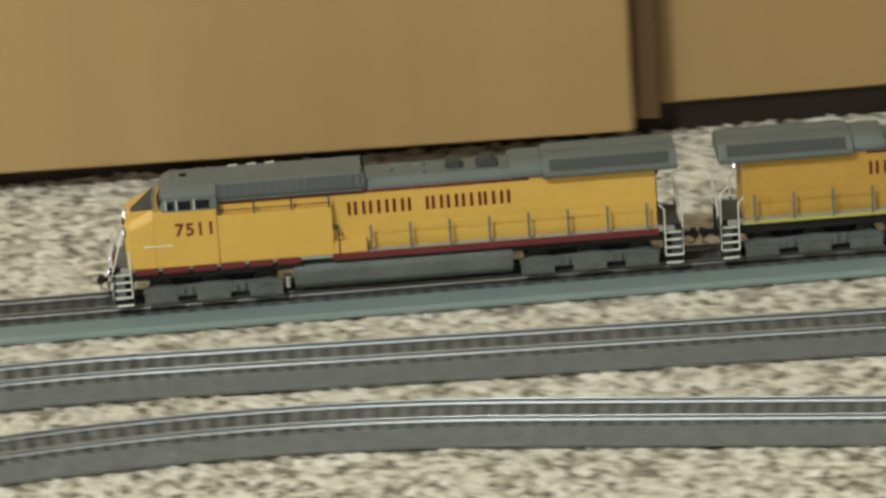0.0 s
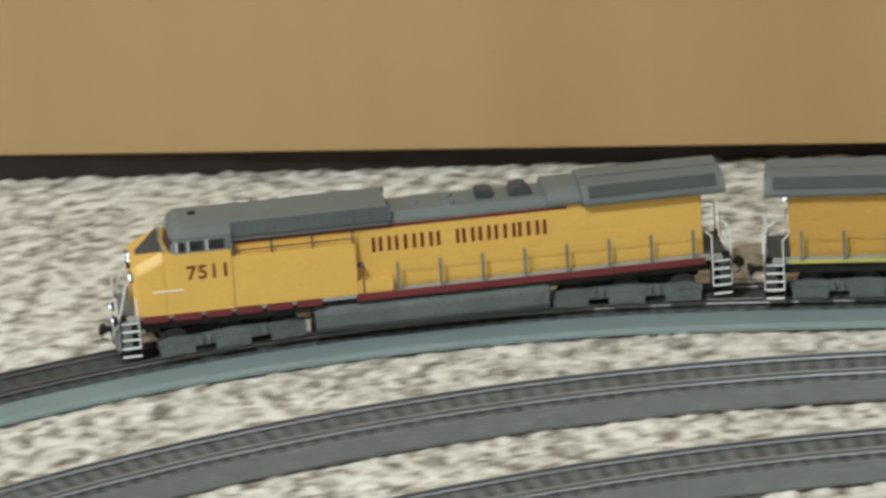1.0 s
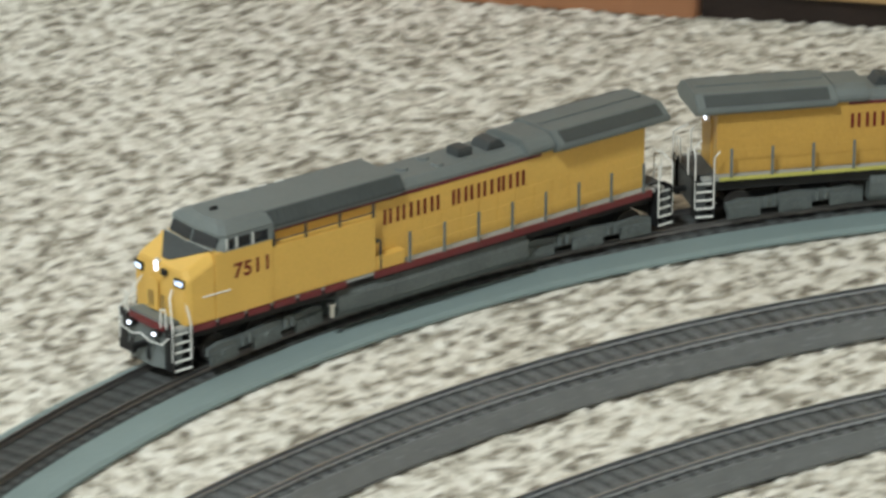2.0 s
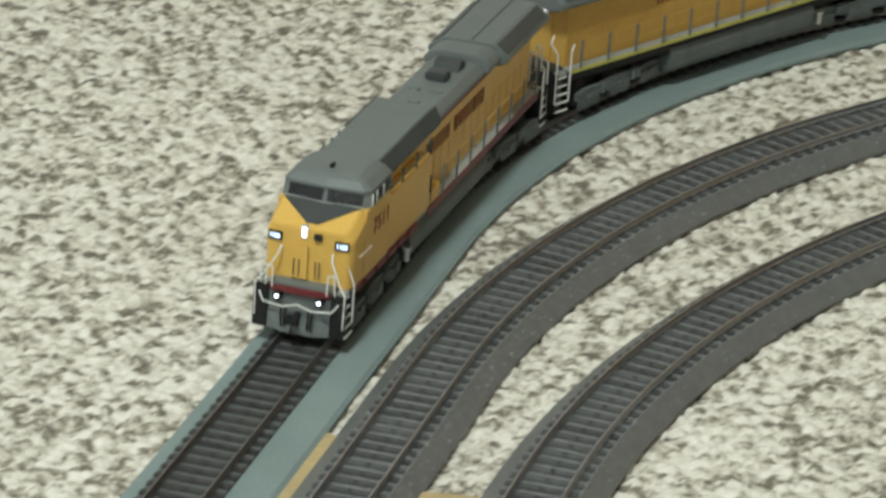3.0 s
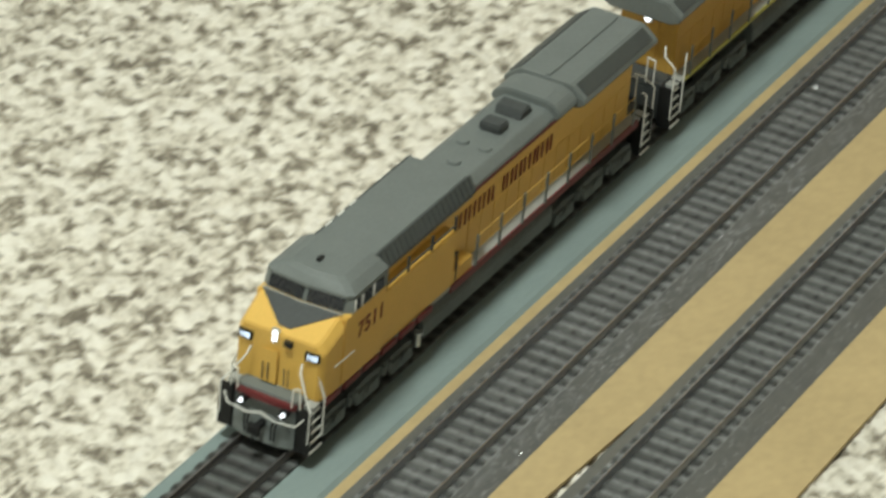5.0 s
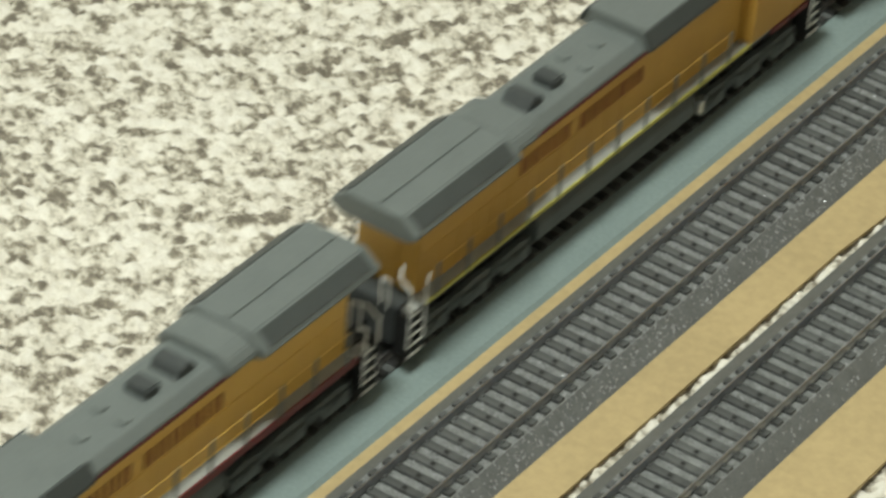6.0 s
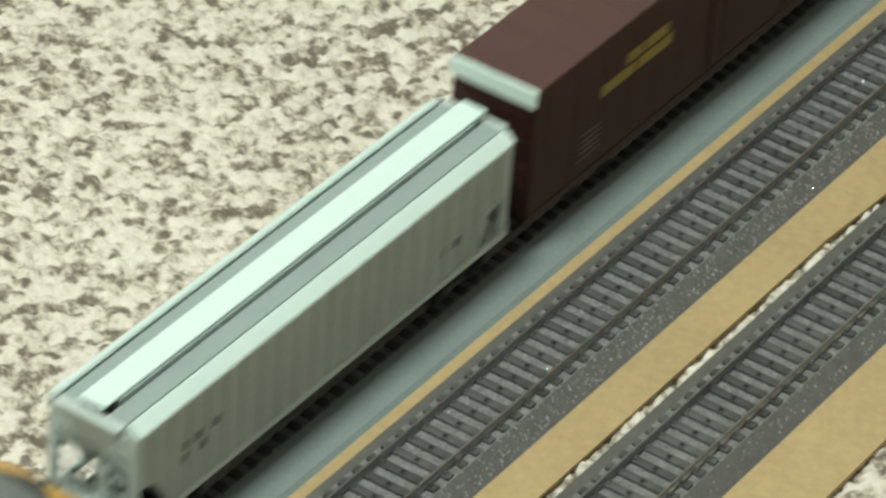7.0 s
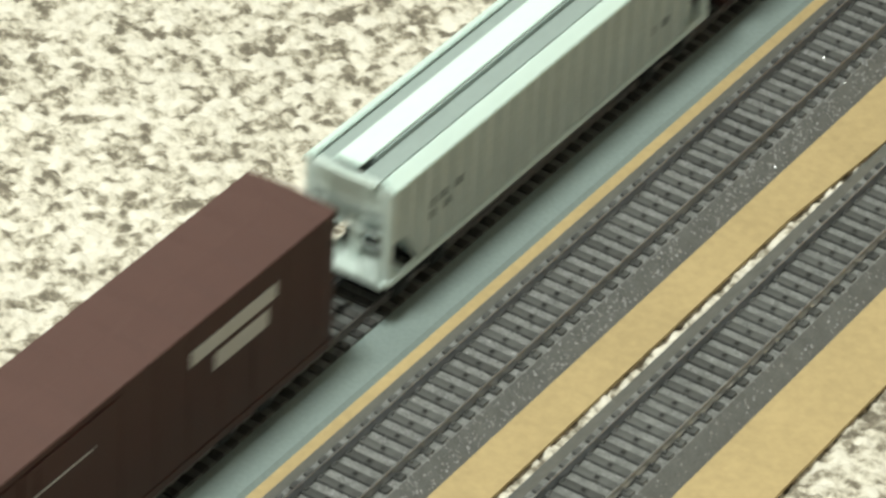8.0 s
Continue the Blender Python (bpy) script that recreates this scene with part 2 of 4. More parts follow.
# ---------------------------------------------------------------- plan of the three tracks
# straight part along -y at x = d, an arc that starts at y0 with radius R and turns by A, then straight again
TRACKS = {
    "outer": dict(R=0.5532, y0=0.0, d=0.0022, A=1.5179, rail=0.0067),
    "middle": dict(R=0.6018, y0=-0.1242, d=0.0535, A=1.5653, rail=0.0095),
    "inner": dict(R=0.6062, y0=-0.1949, d=0.1112, A=1.7066, rail=0.0095),
}


def on_track(k, u):
    """Place and heading (of travel) at the running length u: u > 0 on the straight, u < 0 back round the arc."""
    g = TRACKS[k]
    R, A = g["R"], g["A"]
    a, ex = min(max(-u / R, 0), A), max(-u - R * A, 0)
    x = g["d"] + R - R * math.cos(a) + ex * math.sin(a)
    y = g["y0"] + R * math.sin(a) - max(u, 0) + ex * math.cos(a)
    return Vector((x, y)), Vector((-math.sin(a), -math.cos(a)))


def stations(k, u0, u1):
    """Running lengths from u0 to u1, dense in the arc."""
    us, u = [u0], u0
    arc = TRACKS[k]["R"] * TRACKS[k]["A"]
    while u < u1 - 1e-6:
        u = min(u1, u + (0.012 if -arc - 0.02 < u < 0.02 else 0.05))
        us.append(u)
    return us


def sweep(bm, k, u0, u1, section, shift=0.0, mat=0):
    """Run a closed cross-section (offset to the inside of the curve, height) along a track."""
    rings = []
    for u in stations(k, u0, u1):
        p, h = on_track(k, u)
        n = Vector((-h.y, h.x))  # left of travel is the inside
        rings.append([bm.verts.new((p.x + n.x * (o + shift), p.y + n.y * (o + shift), z)) for o, z in section])
    for a, b in zip(rings, rings[1:]):
        for i in range(len(section)):
            j = (i + 1) % len(section)
            bm.faces.new((a[i], b[i], b[j], a[j])).material_index = mat[i] if isinstance(mat, tuple) else mat
    bm.faces.new(rings[0])
    bm.faces.new(rings[-1][::-1])
    bmesh.ops.recalc_face_normals(bm, faces=bm.faces)
    return bm


# ---------------------------------------------------------------- the room
WALL_Y, WALL_SLOPE = 0.6937, 0.0641      # the baseboard line at the north
X0, X1, Y0 = -1.75, 2.75, -3.3


def wall_y(x):
    return WALL_Y + WALL_SLOPE * x


def carpet():
    """One sheet: loops modelled where the tracks lie, plain beyond."""
    gx0, gx1, gy0, gy1, step = -0.27, 0.99, -1.10, 0.77, 0.00150
    nx, ny = int((gx1 - gx0) / step) + 1, int((gy1 - gy0) / step) + 1
    xs, ys = np.linspace(gx0, gx1, nx), np.linspace(gy0, gy1, ny)
    X, Y = np.meshgrid(xs, ys)
    c, s = math.cos(0.5), math.sin(0.5)
    U, V = (X * c + Y * s) / 0.0044, (-X * s + Y * c) / 0.0042
    rng = np.random.default_rng(3)
    jit = rng.random((256, 256, 4))
    best, yarn = np.zeros_like(X), np.full_like(X, 0.5)
    iu, iv = np.floor(U).astype(int), np.floor(V).astype(int)
    for du in (-1, 0, 1):
        for dv in (-1, 0, 1):
            j = jit[(iu + du) % 256, (iv + dv) % 256]
            d2 = (U - iu - du - 0.15 - 0.7 * j[..., 0]) ** 2 + (V - iv - dv - 0.15 - 0.7 * j[..., 1]) ** 2
            rise = (0.55 + 0.45 * j[..., 2]) * np.clip(1 - d2 * 1.15, 0, 1)
            yarn = np.where(rise > best, j[..., 3], yarn)
            best = np.maximum(best, rise)
    Z = -0.0040 + 0.0047 * best
    co = np.stack([X, Y, Z], -1).reshape(-1, 3)
    n = nx * ny
    q = (np.arange(ny - 1)[:, None] * nx + np.arange(nx - 1)[None]).ravel()
    quads = np.stack([q, q + 1, q + nx + 1, q + nx], -1)
    border = np.array([(X0, Y0, -0.001), (X1, Y0, -0.001), (X1, 1.1, -0.001), (X0, 1.1, -0.001)])
    co = np.concatenate([co, border])
    a, b, d, e = 0, nx - 1, n - 1, n - nx
    rim = np.array([(n, n + 1, b, a), (n + 1, n + 2, d, b), (n + 2, n + 3, e, d), (n + 3, n, a, e)])
    faces = np.concatenate([quads, rim])
    me = bpy.data.meshes.new("carpet")
    me.vertices.add(len(co))
    me.vertices.foreach_set("co", co.ravel())
    me.loops.add(faces.size)
    me.loops.foreach_set("vertex_index", faces.ravel().astype(np.int32))
    me.polygons.add(len(faces))
    me.polygons.foreach_set("loop_start", np.arange(0, faces.size, 4, dtype=np.int32))
    me.polygons.foreach_set("use_smooth", np.ones(len(faces), dtype=bool))
    me.update(calc_edges=True)
    tone = me.attributes.new("yarn_tone", "FLOAT", "POINT")
    tone.data.foreach_set("value", np.concatenate([yarn.ravel(), np.full(4, 0.5)]).astype(np.float32))
    me.materials.append(CARPET)
    return tagged(new("floor", me), "cream berber carpet with brown flecks, looped pile", "carpet", kind="structure")


def room():
    carpet()
    H = 2.4
    tagged(part("wall_west", boxes((X0 - 0.1, X0, Y0, 1.1, -0.05, H)), PLASTER), "plain cream plaster wall", "wall", kind="structure")
    tagged(part("wall_east", boxes((X1, X1 + 0.1, Y0, 1.1, -0.05, H)), PLASTER), "plain cream plaster wall", "wall", kind="structure")
    tagged(part("wall_south", boxes((X0 - 0.1, X1 + 0.1, Y0 - 0.1, Y0, -0.05, H)), PLASTER), "plain cream plaster wall", "wall", kind="structure")
    tagged(part("ceiling", boxes((X0 - 0.1, X1 + 0.1, Y0 - 0.1, 1.2, H, H + 0.1)), CEILING), "plain white ceiling", "ceiling", kind="structure")
    bm = bmesh.new()
    prism(bm, [(X0, wall_y(X0) + 0.045), (X1, wall_y(X1) + 0.045), (X1, 1.1), (X0, 1.1)], "z", -0.02, H)
    tagged(part("wall_north", bm, PLASTER), "plain cream wall behind the closet doors", "wall", kind="structure")
    bm = bmesh.new()
    prism(bm, [(0.1612, wall_y(0.1612) + 0.003), (X1, wall_y(X1)), (X1, wall_y(X1) + 0.044), (0.163, wall_y(0.163) + 0.044)], "z", -0.01, 0.07)
    tagged(part("baseboard", bm, DARK_BASE), "almost black wooden baseboard along the closet doors", "baseboard", kind="structure")

    def door(x0, x1, y0, y1, z0, name, label):
        bm = bmesh.new()
        prism(bm, [(x0, y0), (x1, y1), (x1, y1 + 0.022), (x0, y0 + 0.022)], "z", z0, 2.02)
        bmesh.ops.bevel(bm, geom=bm.edges[:], offset=0.0012, segments=2, affect="EDGES")
        return tagged(part(name, bm, DOOR_WOOD), label, "door", kind="structure")
    door(0.1612, 0.858, 0.7045, 0.7175, 0.0112, "door_1", "honey-coloured wood veneer closet door, closed")
    door(0.8715, 1.75, wall_y(0.8715) - 0.003, wall_y(1.75) - 0.003, 0.0138, "door_2", "honey-coloured wood veneer closet door, closed")
    # strip in the door seam, its shadow put into the wood colour
    bm = bmesh.new()
    prism(bm, [(0.8595, 0.728), (0.8705, 0.7285), (0.8705, 0.7485), (0.8595, 0.748)], "z", 0.0138, 2.02)
    tagged(part("trim", bm, SHADED_TRIM), "narrow brown wood strip between the closet doors, coloured dark as in shadow", "trim", kind="structure")
    bm = boxes((-0.06, 0.1607, 0.7022, 0.80, -0.002, 2.1), bevel=0.0015)
    tagged(part("door_frame", bm, JAMB_WOOD), "red-brown wooden door post standing on the carpet", "door frame", kind="structure")
    bm = boxes((-0.46, -0.195, 0.235, 0.50, -0.001, 0.045), bevel=0.003)
    tagged(part("storage_box", bm, OLIVE), "plain olive-grey flat box on the carpet", "box")
    fixture = tagged(empty("ceiling_lamp", pose(*LAMP_AT)), "round white ceiling lamp", "lamp")
    part("base", disc(bmesh.new(), (0, 0, 0.07), (0, 0, 1), 0.12, 0.06, 32), WHITE_TRIM, fixture)
    part("shade", disc(bmesh.new(), (0, 0, 0.0), (0, 0, 1), 0.19, 0.08, 40, 0.15), DIFFUSER, fixture, "glowing white shade")


room()


# ---------------------------------------------------------------- boards and tracks on the floor
def board(outline, name, label, thick=0.0014):
    bm = bmesh.new()
    prism(bm, outline, "z", 0.0, thick)
    return tagged(part(name, bm, CARDBOARD), label, "board")


board([(0.026, -0.175), (0.060, -0.193), (0.0725, -0.2095), (0.0965, -0.2045), (0.0962, -0.66), (0.0878, -0.80), (0.0880, -1.0), (0.0890, -1.5), (0.026, -1.5)],
      "cardboard_strip", "flat tan cardboard strip under the middle track")
board([(0.0985, -0.205), (0.1315, -0.2565), (0.149, -0.2755), (0.1715, -0.2998), (0.1925, -0.3158), (0.236, -0.352), (0.222, -0.392), (0.1741, -0.3705),
       (0.1512, -0.357), (0.1518, -0.378), (0.1545, -0.55), (0.1555, -1.5), (0.0985, -1.5)],
      "cardboard_strip", "tan cardboard strip under the inner track, flared at one end")


def rail_section(top, foot):
    """Flat-bottomed rail with a rounded head."""
    w, r = 0.00042, 0.00034
    head = [(w - r + r * math.cos(a), top - r + r * math.sin(a)) for a in (0, 0.3, 0.6, 0.9, 1.2, 1.57)]
    return ([(-0.0008, foot), (0.0008, foot), (0.0008, foot + 0.0004), (0.00025, foot + 0.0008), (0.00025, top - 0.0009), (w, top - 0.0008)]
            + head + [(-x, z) for x, z in head[::-1]] + [(-w, top - 0.0008), (-0.00025, top - 0.0009), (-0.00025, foot + 0.0008), (-0.0008, foot + 0.0004)])


def track(k, u0, u1, label, bed_label, raised):
    g = TRACKS[k]
    top = g["rail"]
    thing = tagged(empty("model_track"), label, "toy track", group="model railway tracks")
    if raised:
        deck = top - 0.0034
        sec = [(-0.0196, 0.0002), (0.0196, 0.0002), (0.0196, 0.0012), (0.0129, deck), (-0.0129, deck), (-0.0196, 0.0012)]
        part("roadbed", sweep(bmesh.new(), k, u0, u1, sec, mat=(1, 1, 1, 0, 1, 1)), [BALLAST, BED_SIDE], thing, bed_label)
        tie_mat, tl, tw, th = TIE, 0.0124, 0.0034, 0.0010
    else:
        deck = 0.0026
        sec = [(-0.0235, 0.0002), (0.0235, 0.0002), (0.0235, 0.0014), (0.0219, deck), (-0.0219, deck), (-0.0235, 0.0014)]
        part("roadbed", sweep(bmesh.new(), k, u0, u1, sec, shift=0.0046), [BLUE_FOAM], thing, bed_label)
        part("tie_web", sweep(bmesh.new(), k, u0, u1, [(-0.0131, deck - 0.0004), (0.0131, deck - 0.0004), (0.0128, deck + 0.0008), (-0.0128, deck + 0.0008)]), DARK_BED, thing, "dark bed between the ties")
        tie_mat, tl, tw, th = BLACK_TIE, 0.0130, 0.0034, 0.0016
    foot = top - 0.0025
    for side in (-1, 1):
        part("rail", sweep(bmesh.new(), k, u0, u1, rail_section(top, foot), shift=side * 0.0087), RAIL if raised else DULL_RAIL, thing, "bright nickel rail" if raised else "dull dark rail", smooth=True)
    return thing, k, u0, u1, tie_mat, tl, tw, th, deck


TRACK_PARTS = [
    track("outer", -2.35, 2.15, "dark model railway track on a wide blue-grey foam bed", "flat blue-grey foam bed", False),
    track("middle", -1.75, 1.35, "model railway track on a dark grey ballast bed", "dark grey moulded ballast bed", True),
    track("inner", -1.75, 1.35, "model railway track on a dark grey ballast bed", "dark grey moulded ballast bed", True),
]


# ---------------------------------------------------------------- locomotives
MM = 0.001


def bx(*items, bevel=0.0):
    return boxes(*[[v * MM for v in i] for i in items], bevel=bevel * MM)


def px(outline, axis, a, b, bm=None):
    return prism(bm or bmesh.new(), [(p[0] * MM, p[1] * MM) for p in outline], axis, a * MM, b * MM)


def rd(points, r, bm=None):
    return rod(bm or bmesh.new(), [[c * MM for c in p] for p in points], r * MM)


def soften(bm, width):
    bmesh.ops.bevel(bm, geom=[e for e in bm.edges if len(e.link_faces) == 2 and e.calc_face_angle(0) > 0.3],
                    offset=width * MM, segments=2, affect="EDGES")
    return bm


def widen(thing, skip, shares, usual):
    """Bring the parts of a vehicle to their true width (shares by the part's name, the usual share for the rest) and ride height."""
    for ob in thing.children:
        if ob in skip or ob.name.split(".")[0] == "coupler":
            continue
        for x in (ob, *ob.children):
            for v in x.data.vertices:
                v.co.y *= shares.get(ob.name.split(".")[0], usual)
                v.co.z += 0.0014 * min(max((v.co.z - 0.002) / 0.012, 0), 1)


def letters(text, x, y, z, size, face, mat, parent, name="number", label=""):
    """Built-in font on a body side. face: +1 reads from the left side (y > 0), -1 from the right."""
    cu = bpy.data.curves.new(name, "FONT")
    cu.body, cu.size, cu.extrude, cu.align_x, cu.align_y = text, size * MM, 0.00012, "CENTER", "CENTER"
    cu.space_character, cu.offset = 1.12, 0.00018
    tmp = bpy.data.objects.new(name, cu)
    me = bpy.data.meshes.new_from_object(tmp)
    bpy.data.objects.remove(tmp)
    me.transform(pose(0, 0, 0, 90, 0, 180 if face > 0 else 0))
    me.transform(Matrix.Translation((x * MM, y * MM, z * MM)))
    me.materials.append(mat)
    ob = new(name, me)
    ob.parent = parent
    if label:
        ob["label"] = label
    return ob


def word_bars(widths, gap, x, y, z, height, face, mat, parent, name, label):
    """A line of lettering as plain upright bars, from its reading start; 0 is a word space."""
    bm = bmesh.new()
    at = 0.0
    for w in widths:
        if w:
            a, b = x - face * at, x - face * (at + w)
            lo, hi = min(a, b), max(a, b)
            for c, d in ([(lo, hi)] if w < 2 else [(lo, lo + 1.25), (hi - 1.25, hi)]):
                box(bm, c * MM, d * MM, (y - 0.08) * MM, (y + 0.08) * MM, (z - height / 2) * MM, (z + height / 2) * MM)
            at += w + gap
        else:
            at += 4.2
    return part(name, bm, mat, parent, label)


def truck(thing, x, axles, name="truck", mat=None, half=15.2, reach=30.0):
    """A truck with side frames, springs and wheels, turning about its centre."""
    t = part(name, bx((-reach + 3, reach - 3, -6, 6, 6, 9)), BLACK, thing)
    t.location = (x * MM, 0, 0)
    mat = mat or TRUCK_GREY
    for s in (-1, 1):
        bm = bmesh.new()
        out = [(-reach, 5.0), (-reach + 2.5, 4.2), (reach - 2.5, 4.2), (reach, 5.0), (reach, 8.0), (reach * 0.8, 9.2), (reach * 0.45, 8.4), (0, 9.4),
               (-reach * 0.45, 8.4), (-reach * 0.8, 9.2), (-reach, 8.0)]
        lo, hi = sorted((s * (half - 3.0), s * (half - 0.9)))
        px(out, "y", lo, hi, bm)
        part("side_frame", bm, mat, t)
        for i, a in enumerate(axles):
            w = 7.2 if len(axles) > 2 else 4.2
            b = bx((a - w, a + w, min(s * (half - 1.6), s * half), max(s * (half - 1.6), s * half), 1.5, 6.6), (a - w * 0.6, a + w * 0.6, min(s * (half - 1.2), s * (half + 0.3)), max(s * (half - 1.2), s * (half + 0.3)), 2.6, 5.6), bevel=0.35)
            disc(b, (a * MM, s * (half + 0.1) * MM, 4.8 * MM), (0, 1, 0), 1.9 * MM, 1.2 * MM, 12)
            part("journal_box", b, mat, t)
            if i < len(axles) - 1:
                m = (a + axles[i + 1]) / 2
                b = bx((m - 2.6, m + 2.6, min(s * (half - 0.9), s * (half - 0.2)), max(s * (half - 0.9), s * (half - 0.2)), 6.2, 9.6), bevel=0.3)
                for k in (-1.8, 1.8):
                    disc(b, ((m + k) * MM, s * (half - 0.2) * MM, 7 * MM), (0, 0, 1), 1.0 * MM, 3.4 * MM, 10)
                part("spring_pack", b, mat, t)
    for a in axles:
        b = bmesh.new()
        for s in (-1, 1):
            disc(b, (a * MM, s * 8.2 * MM, 5.6 * MM), (0, 1, 0), 5.6 * MM, 2.4 * MM, 24)
        disc(b, (a * MM, 0, 5.6 * MM), (0, 1, 0), 1.2 * MM, 17 * MM, 10)
        part("wheelset", b, RAIL_WEB, t)
    return t


def coupler(thing, end, z=9.0):
    """A knuckle coupler with its shank and glad-hand hook. end: x of the knuckle, with its sign."""
    s = 1 if end > 0 else -1
    bm = bx(tuple(sorted((end - s * 9, end - s * 2)) + [-1.1, 1.1, z - 1.0, z + 1.0]), bevel=0.2)
    box(bm, *[v * MM for v in (*sorted((end - s * 2.5, end)), -2.4, 1.0, z - 1.7, z + 1.7)], bevel=0.3 * MM)
    box(bm, *[v * MM for v in (*sorted((end - s * 1.4, end + s * 0.6)), 0.8, 2.3, z - 1.6, z + 1.6)], bevel=0.3 * MM)
    rod(bm, [(v[0] * MM, v[1] * MM, v[2] * MM) for v in ((end - s * 1.5, -0.4, z - 1), (end - s * 0.6, -0.6, z - 4.2), (end - s * 3, -0.8, z - 5.0))], 0.3 * MM)
    return part("coupler", bm, BLACK, thing)


def corner_steps(thing, x0, x1, s, label=""):
    """White-edged steps at a corner: side plates and five treads."""
    y0, y1 = sorted((s * 11.0, s * 16.2))
    st = part("step_well", bx((x0, x0 + 0.7, y0, y1, 2.2, 17), (x1 - 0.7, x1, y0, y1, 2.2, 17), (x0, x1, min(s * 11, s * 11.6), max(s * 11, s * 11.6), 2.2, 17)), BLACK, thing)
    for i in range(5):
        z = 2.6 + i * 3.0
        inset = 0.35 * i
        a, b = sorted((s * 11.4, s * (16.2 - inset)))
        part("tread", bx((x0 + 0.7, x1 - 0.7, a, b, z, z + 0.35)), DARK_GREY, st)
        a, b = sorted((s * (16.2 - inset), s * (16.6 - inset)))
        part("tread_edge", bx((x0 + 0.5, x1 - 0.5, a, b, z - 0.15, z + 0.55)), WHITE_TRIM, st, "white step edge")
    return st


def locomotive(label, front_lit, rear_lit, stripe, digits, YELLOW):
    """Six-axle wide-nose diesel, nose towards +x; the left side has a full-width cabinet behind the cab."""
    L = tagged(empty("locomotive"), label, "model locomotive", group="locomotives of the train")
    # frame and deck
    part("frame", bx((-118, 118, -13, 13, 11, 15.4), bevel=0.4), BLACK, L)
    deck = bx((-119, 119, -15.1, 15.1, 15.4, 16.8), bevel=0.2)
    part("deck", deck, WALK_GREY, L, "walkway deck")
    for s in (-1, 1):
        x1 = 28 if s > 0 else 76
        a, b = sorted((s * 14.9, s * 15.5))
        part("sill_stripe", bx((-112, x1, a, b, 14.2 if stripe is MAROON_STRIPE else 15.6, 17.0)), stripe, L, "coloured sill stripe")
    # fuel tank
    out = [(-12.8, 12.8), (12.8, 12.8), (14.6, 10.5), (14.6, 5.2), (12.2, 2.6), (-12.2, 2.6), (-14.6, 5.2), (-14.6, 10.5)]
    part("fuel_tank", soften(px(out, "x", -49, 45), 0.4), TRUCK_GREY, L, "dark grey fuel tank")
    for s in (-1, 1):
        b = disc(bmesh.new(), (48 * MM, s * 14.6 * MM, 6.8 * MM), (0, 0, 1), 1.1 * MM, 4.2 * MM, 12)
        disc(b, (48 * MM, s * 14.6 * MM, 9.2 * MM), (0, 0, 1), 1.6 * MM, 0.8 * MM, 12)
        part("air_valve", b, STEEL, L, "shiny metal valve")
    trucks = [truck(L, 80, (-22.5, 0, 22.5)), truck(L, -82, (-22.5, 0, 22.5))]
    # long hood
    sec = [(-11.2, 16.8), (11.2, 16.8), (11.2, 44.0), (-11.2, 44.0)]
    part("hood", soften(px(sec, "x", -112, 76), 0.3), YELLOW, L, "yellow engine hood")
    roof = [(-11.3, 43.2), (11.3, 43.2), (11.3, 44.6), (8.2, 47.2), (-8.2, 47.2), (-11.3, 44.6)]
    part("hood_roof", soften(px(roof, "x", -66, 76), 0.3), PANEL_GREY, L, "grey hood roof")
    part("roof_edge", bx((-58, 76, 11.2, 11.45, 42.2, 43.4), (-58, 76, -11.45, -11.2, 42.2, 43.4)), MAROON_STRIPE, L, "thin red line under the roof")
    # raised dynamic-brake box behind the cab, with dark louvred flanks
    sec = [(-13.4, 44.0), (13.4, 44.0), (13.4, 46.0), (10.6, 51.2), (-10.6, 51.2), (-13.4, 46.0)]
    part("roof_box", soften(px(sec, "x", 13, 77), 0.4), PANEL_GREY, L, "raised grey roof box")
    for s in (-1, 1):
        g = bmesh.new()
        prism(g, [(p[0] * MM, p[1] * MM) for p in ([(s * 13.55, 45.2), (s * 13.55, 46.2), (s * 10.9, 51.0), (s * 10.4, 50.9), (s * 13.0, 45.2)])], "x", 12 * MM, 76 * MM)
        part("intake_grille", g, SCREEN, L, "dark louvred grille")
        for i in range(20):
            x = 14 + i * 3.15
            r = rd([(x, s * 13.7, 46.0), (x, s * 11.1, 50.8)], 0.22)
            part("louvre", r, DARK_GREY, L)
    # exhaust, hatches, fans
    part("exhaust", bx((-30, -23, -4, 4, 47, 50.4), bevel=0.6), DARK_GREY, L, "dark exhaust stack")
    part("silencer_hood", soften(px([(-46, 47), (-36, 47), (-37.5, 50.2), (-43, 50.8)], "y", -5, 5), 0.4), DARK_GREY, L)
    for x, y in ((-12, 4.2), (-12, -4.2), (2, 0)):
        b = disc(bmesh.new(), (x * MM, y * MM, 47.5 * MM), (0, 0, 1), 2.6 * MM, 1.2 * MM, 20, 2.2 * MM)
        part("roof_vent", b, PANEL_GREY, L)
    part("antenna_box", bx((88, 91, -2.2, -0.8, 51.3, 52.7), bevel=0.2), BLACK, L)
    # radiator section at the rear, flared
    sec = [(-11.4, 42.0), (11.4, 42.0), (15.2, 43.8), (15.4, 45.8), (9.6, 50.4), (-9.6, 50.4), (-15.4, 45.8), (-15.2, 43.8)]
    part("radiator", soften(px(sec, "x", -121.5, -64), 0.5), PANEL_GREY, L, "flared grey radiator housing")
    sec = [(-11.8, 43.4), (11.8, 43.4), (12.9, 44.6), (12.9, 46.2), (10.6, 48.6), (7.0, 49.9), (-7.0, 49.9), (-10.6, 48.6), (-12.9, 46.2), (-12.9, 44.6)]
    part("radiator_front", soften(px(sec, "x", -64, -50), 0.5), PANEL_GREY, L)
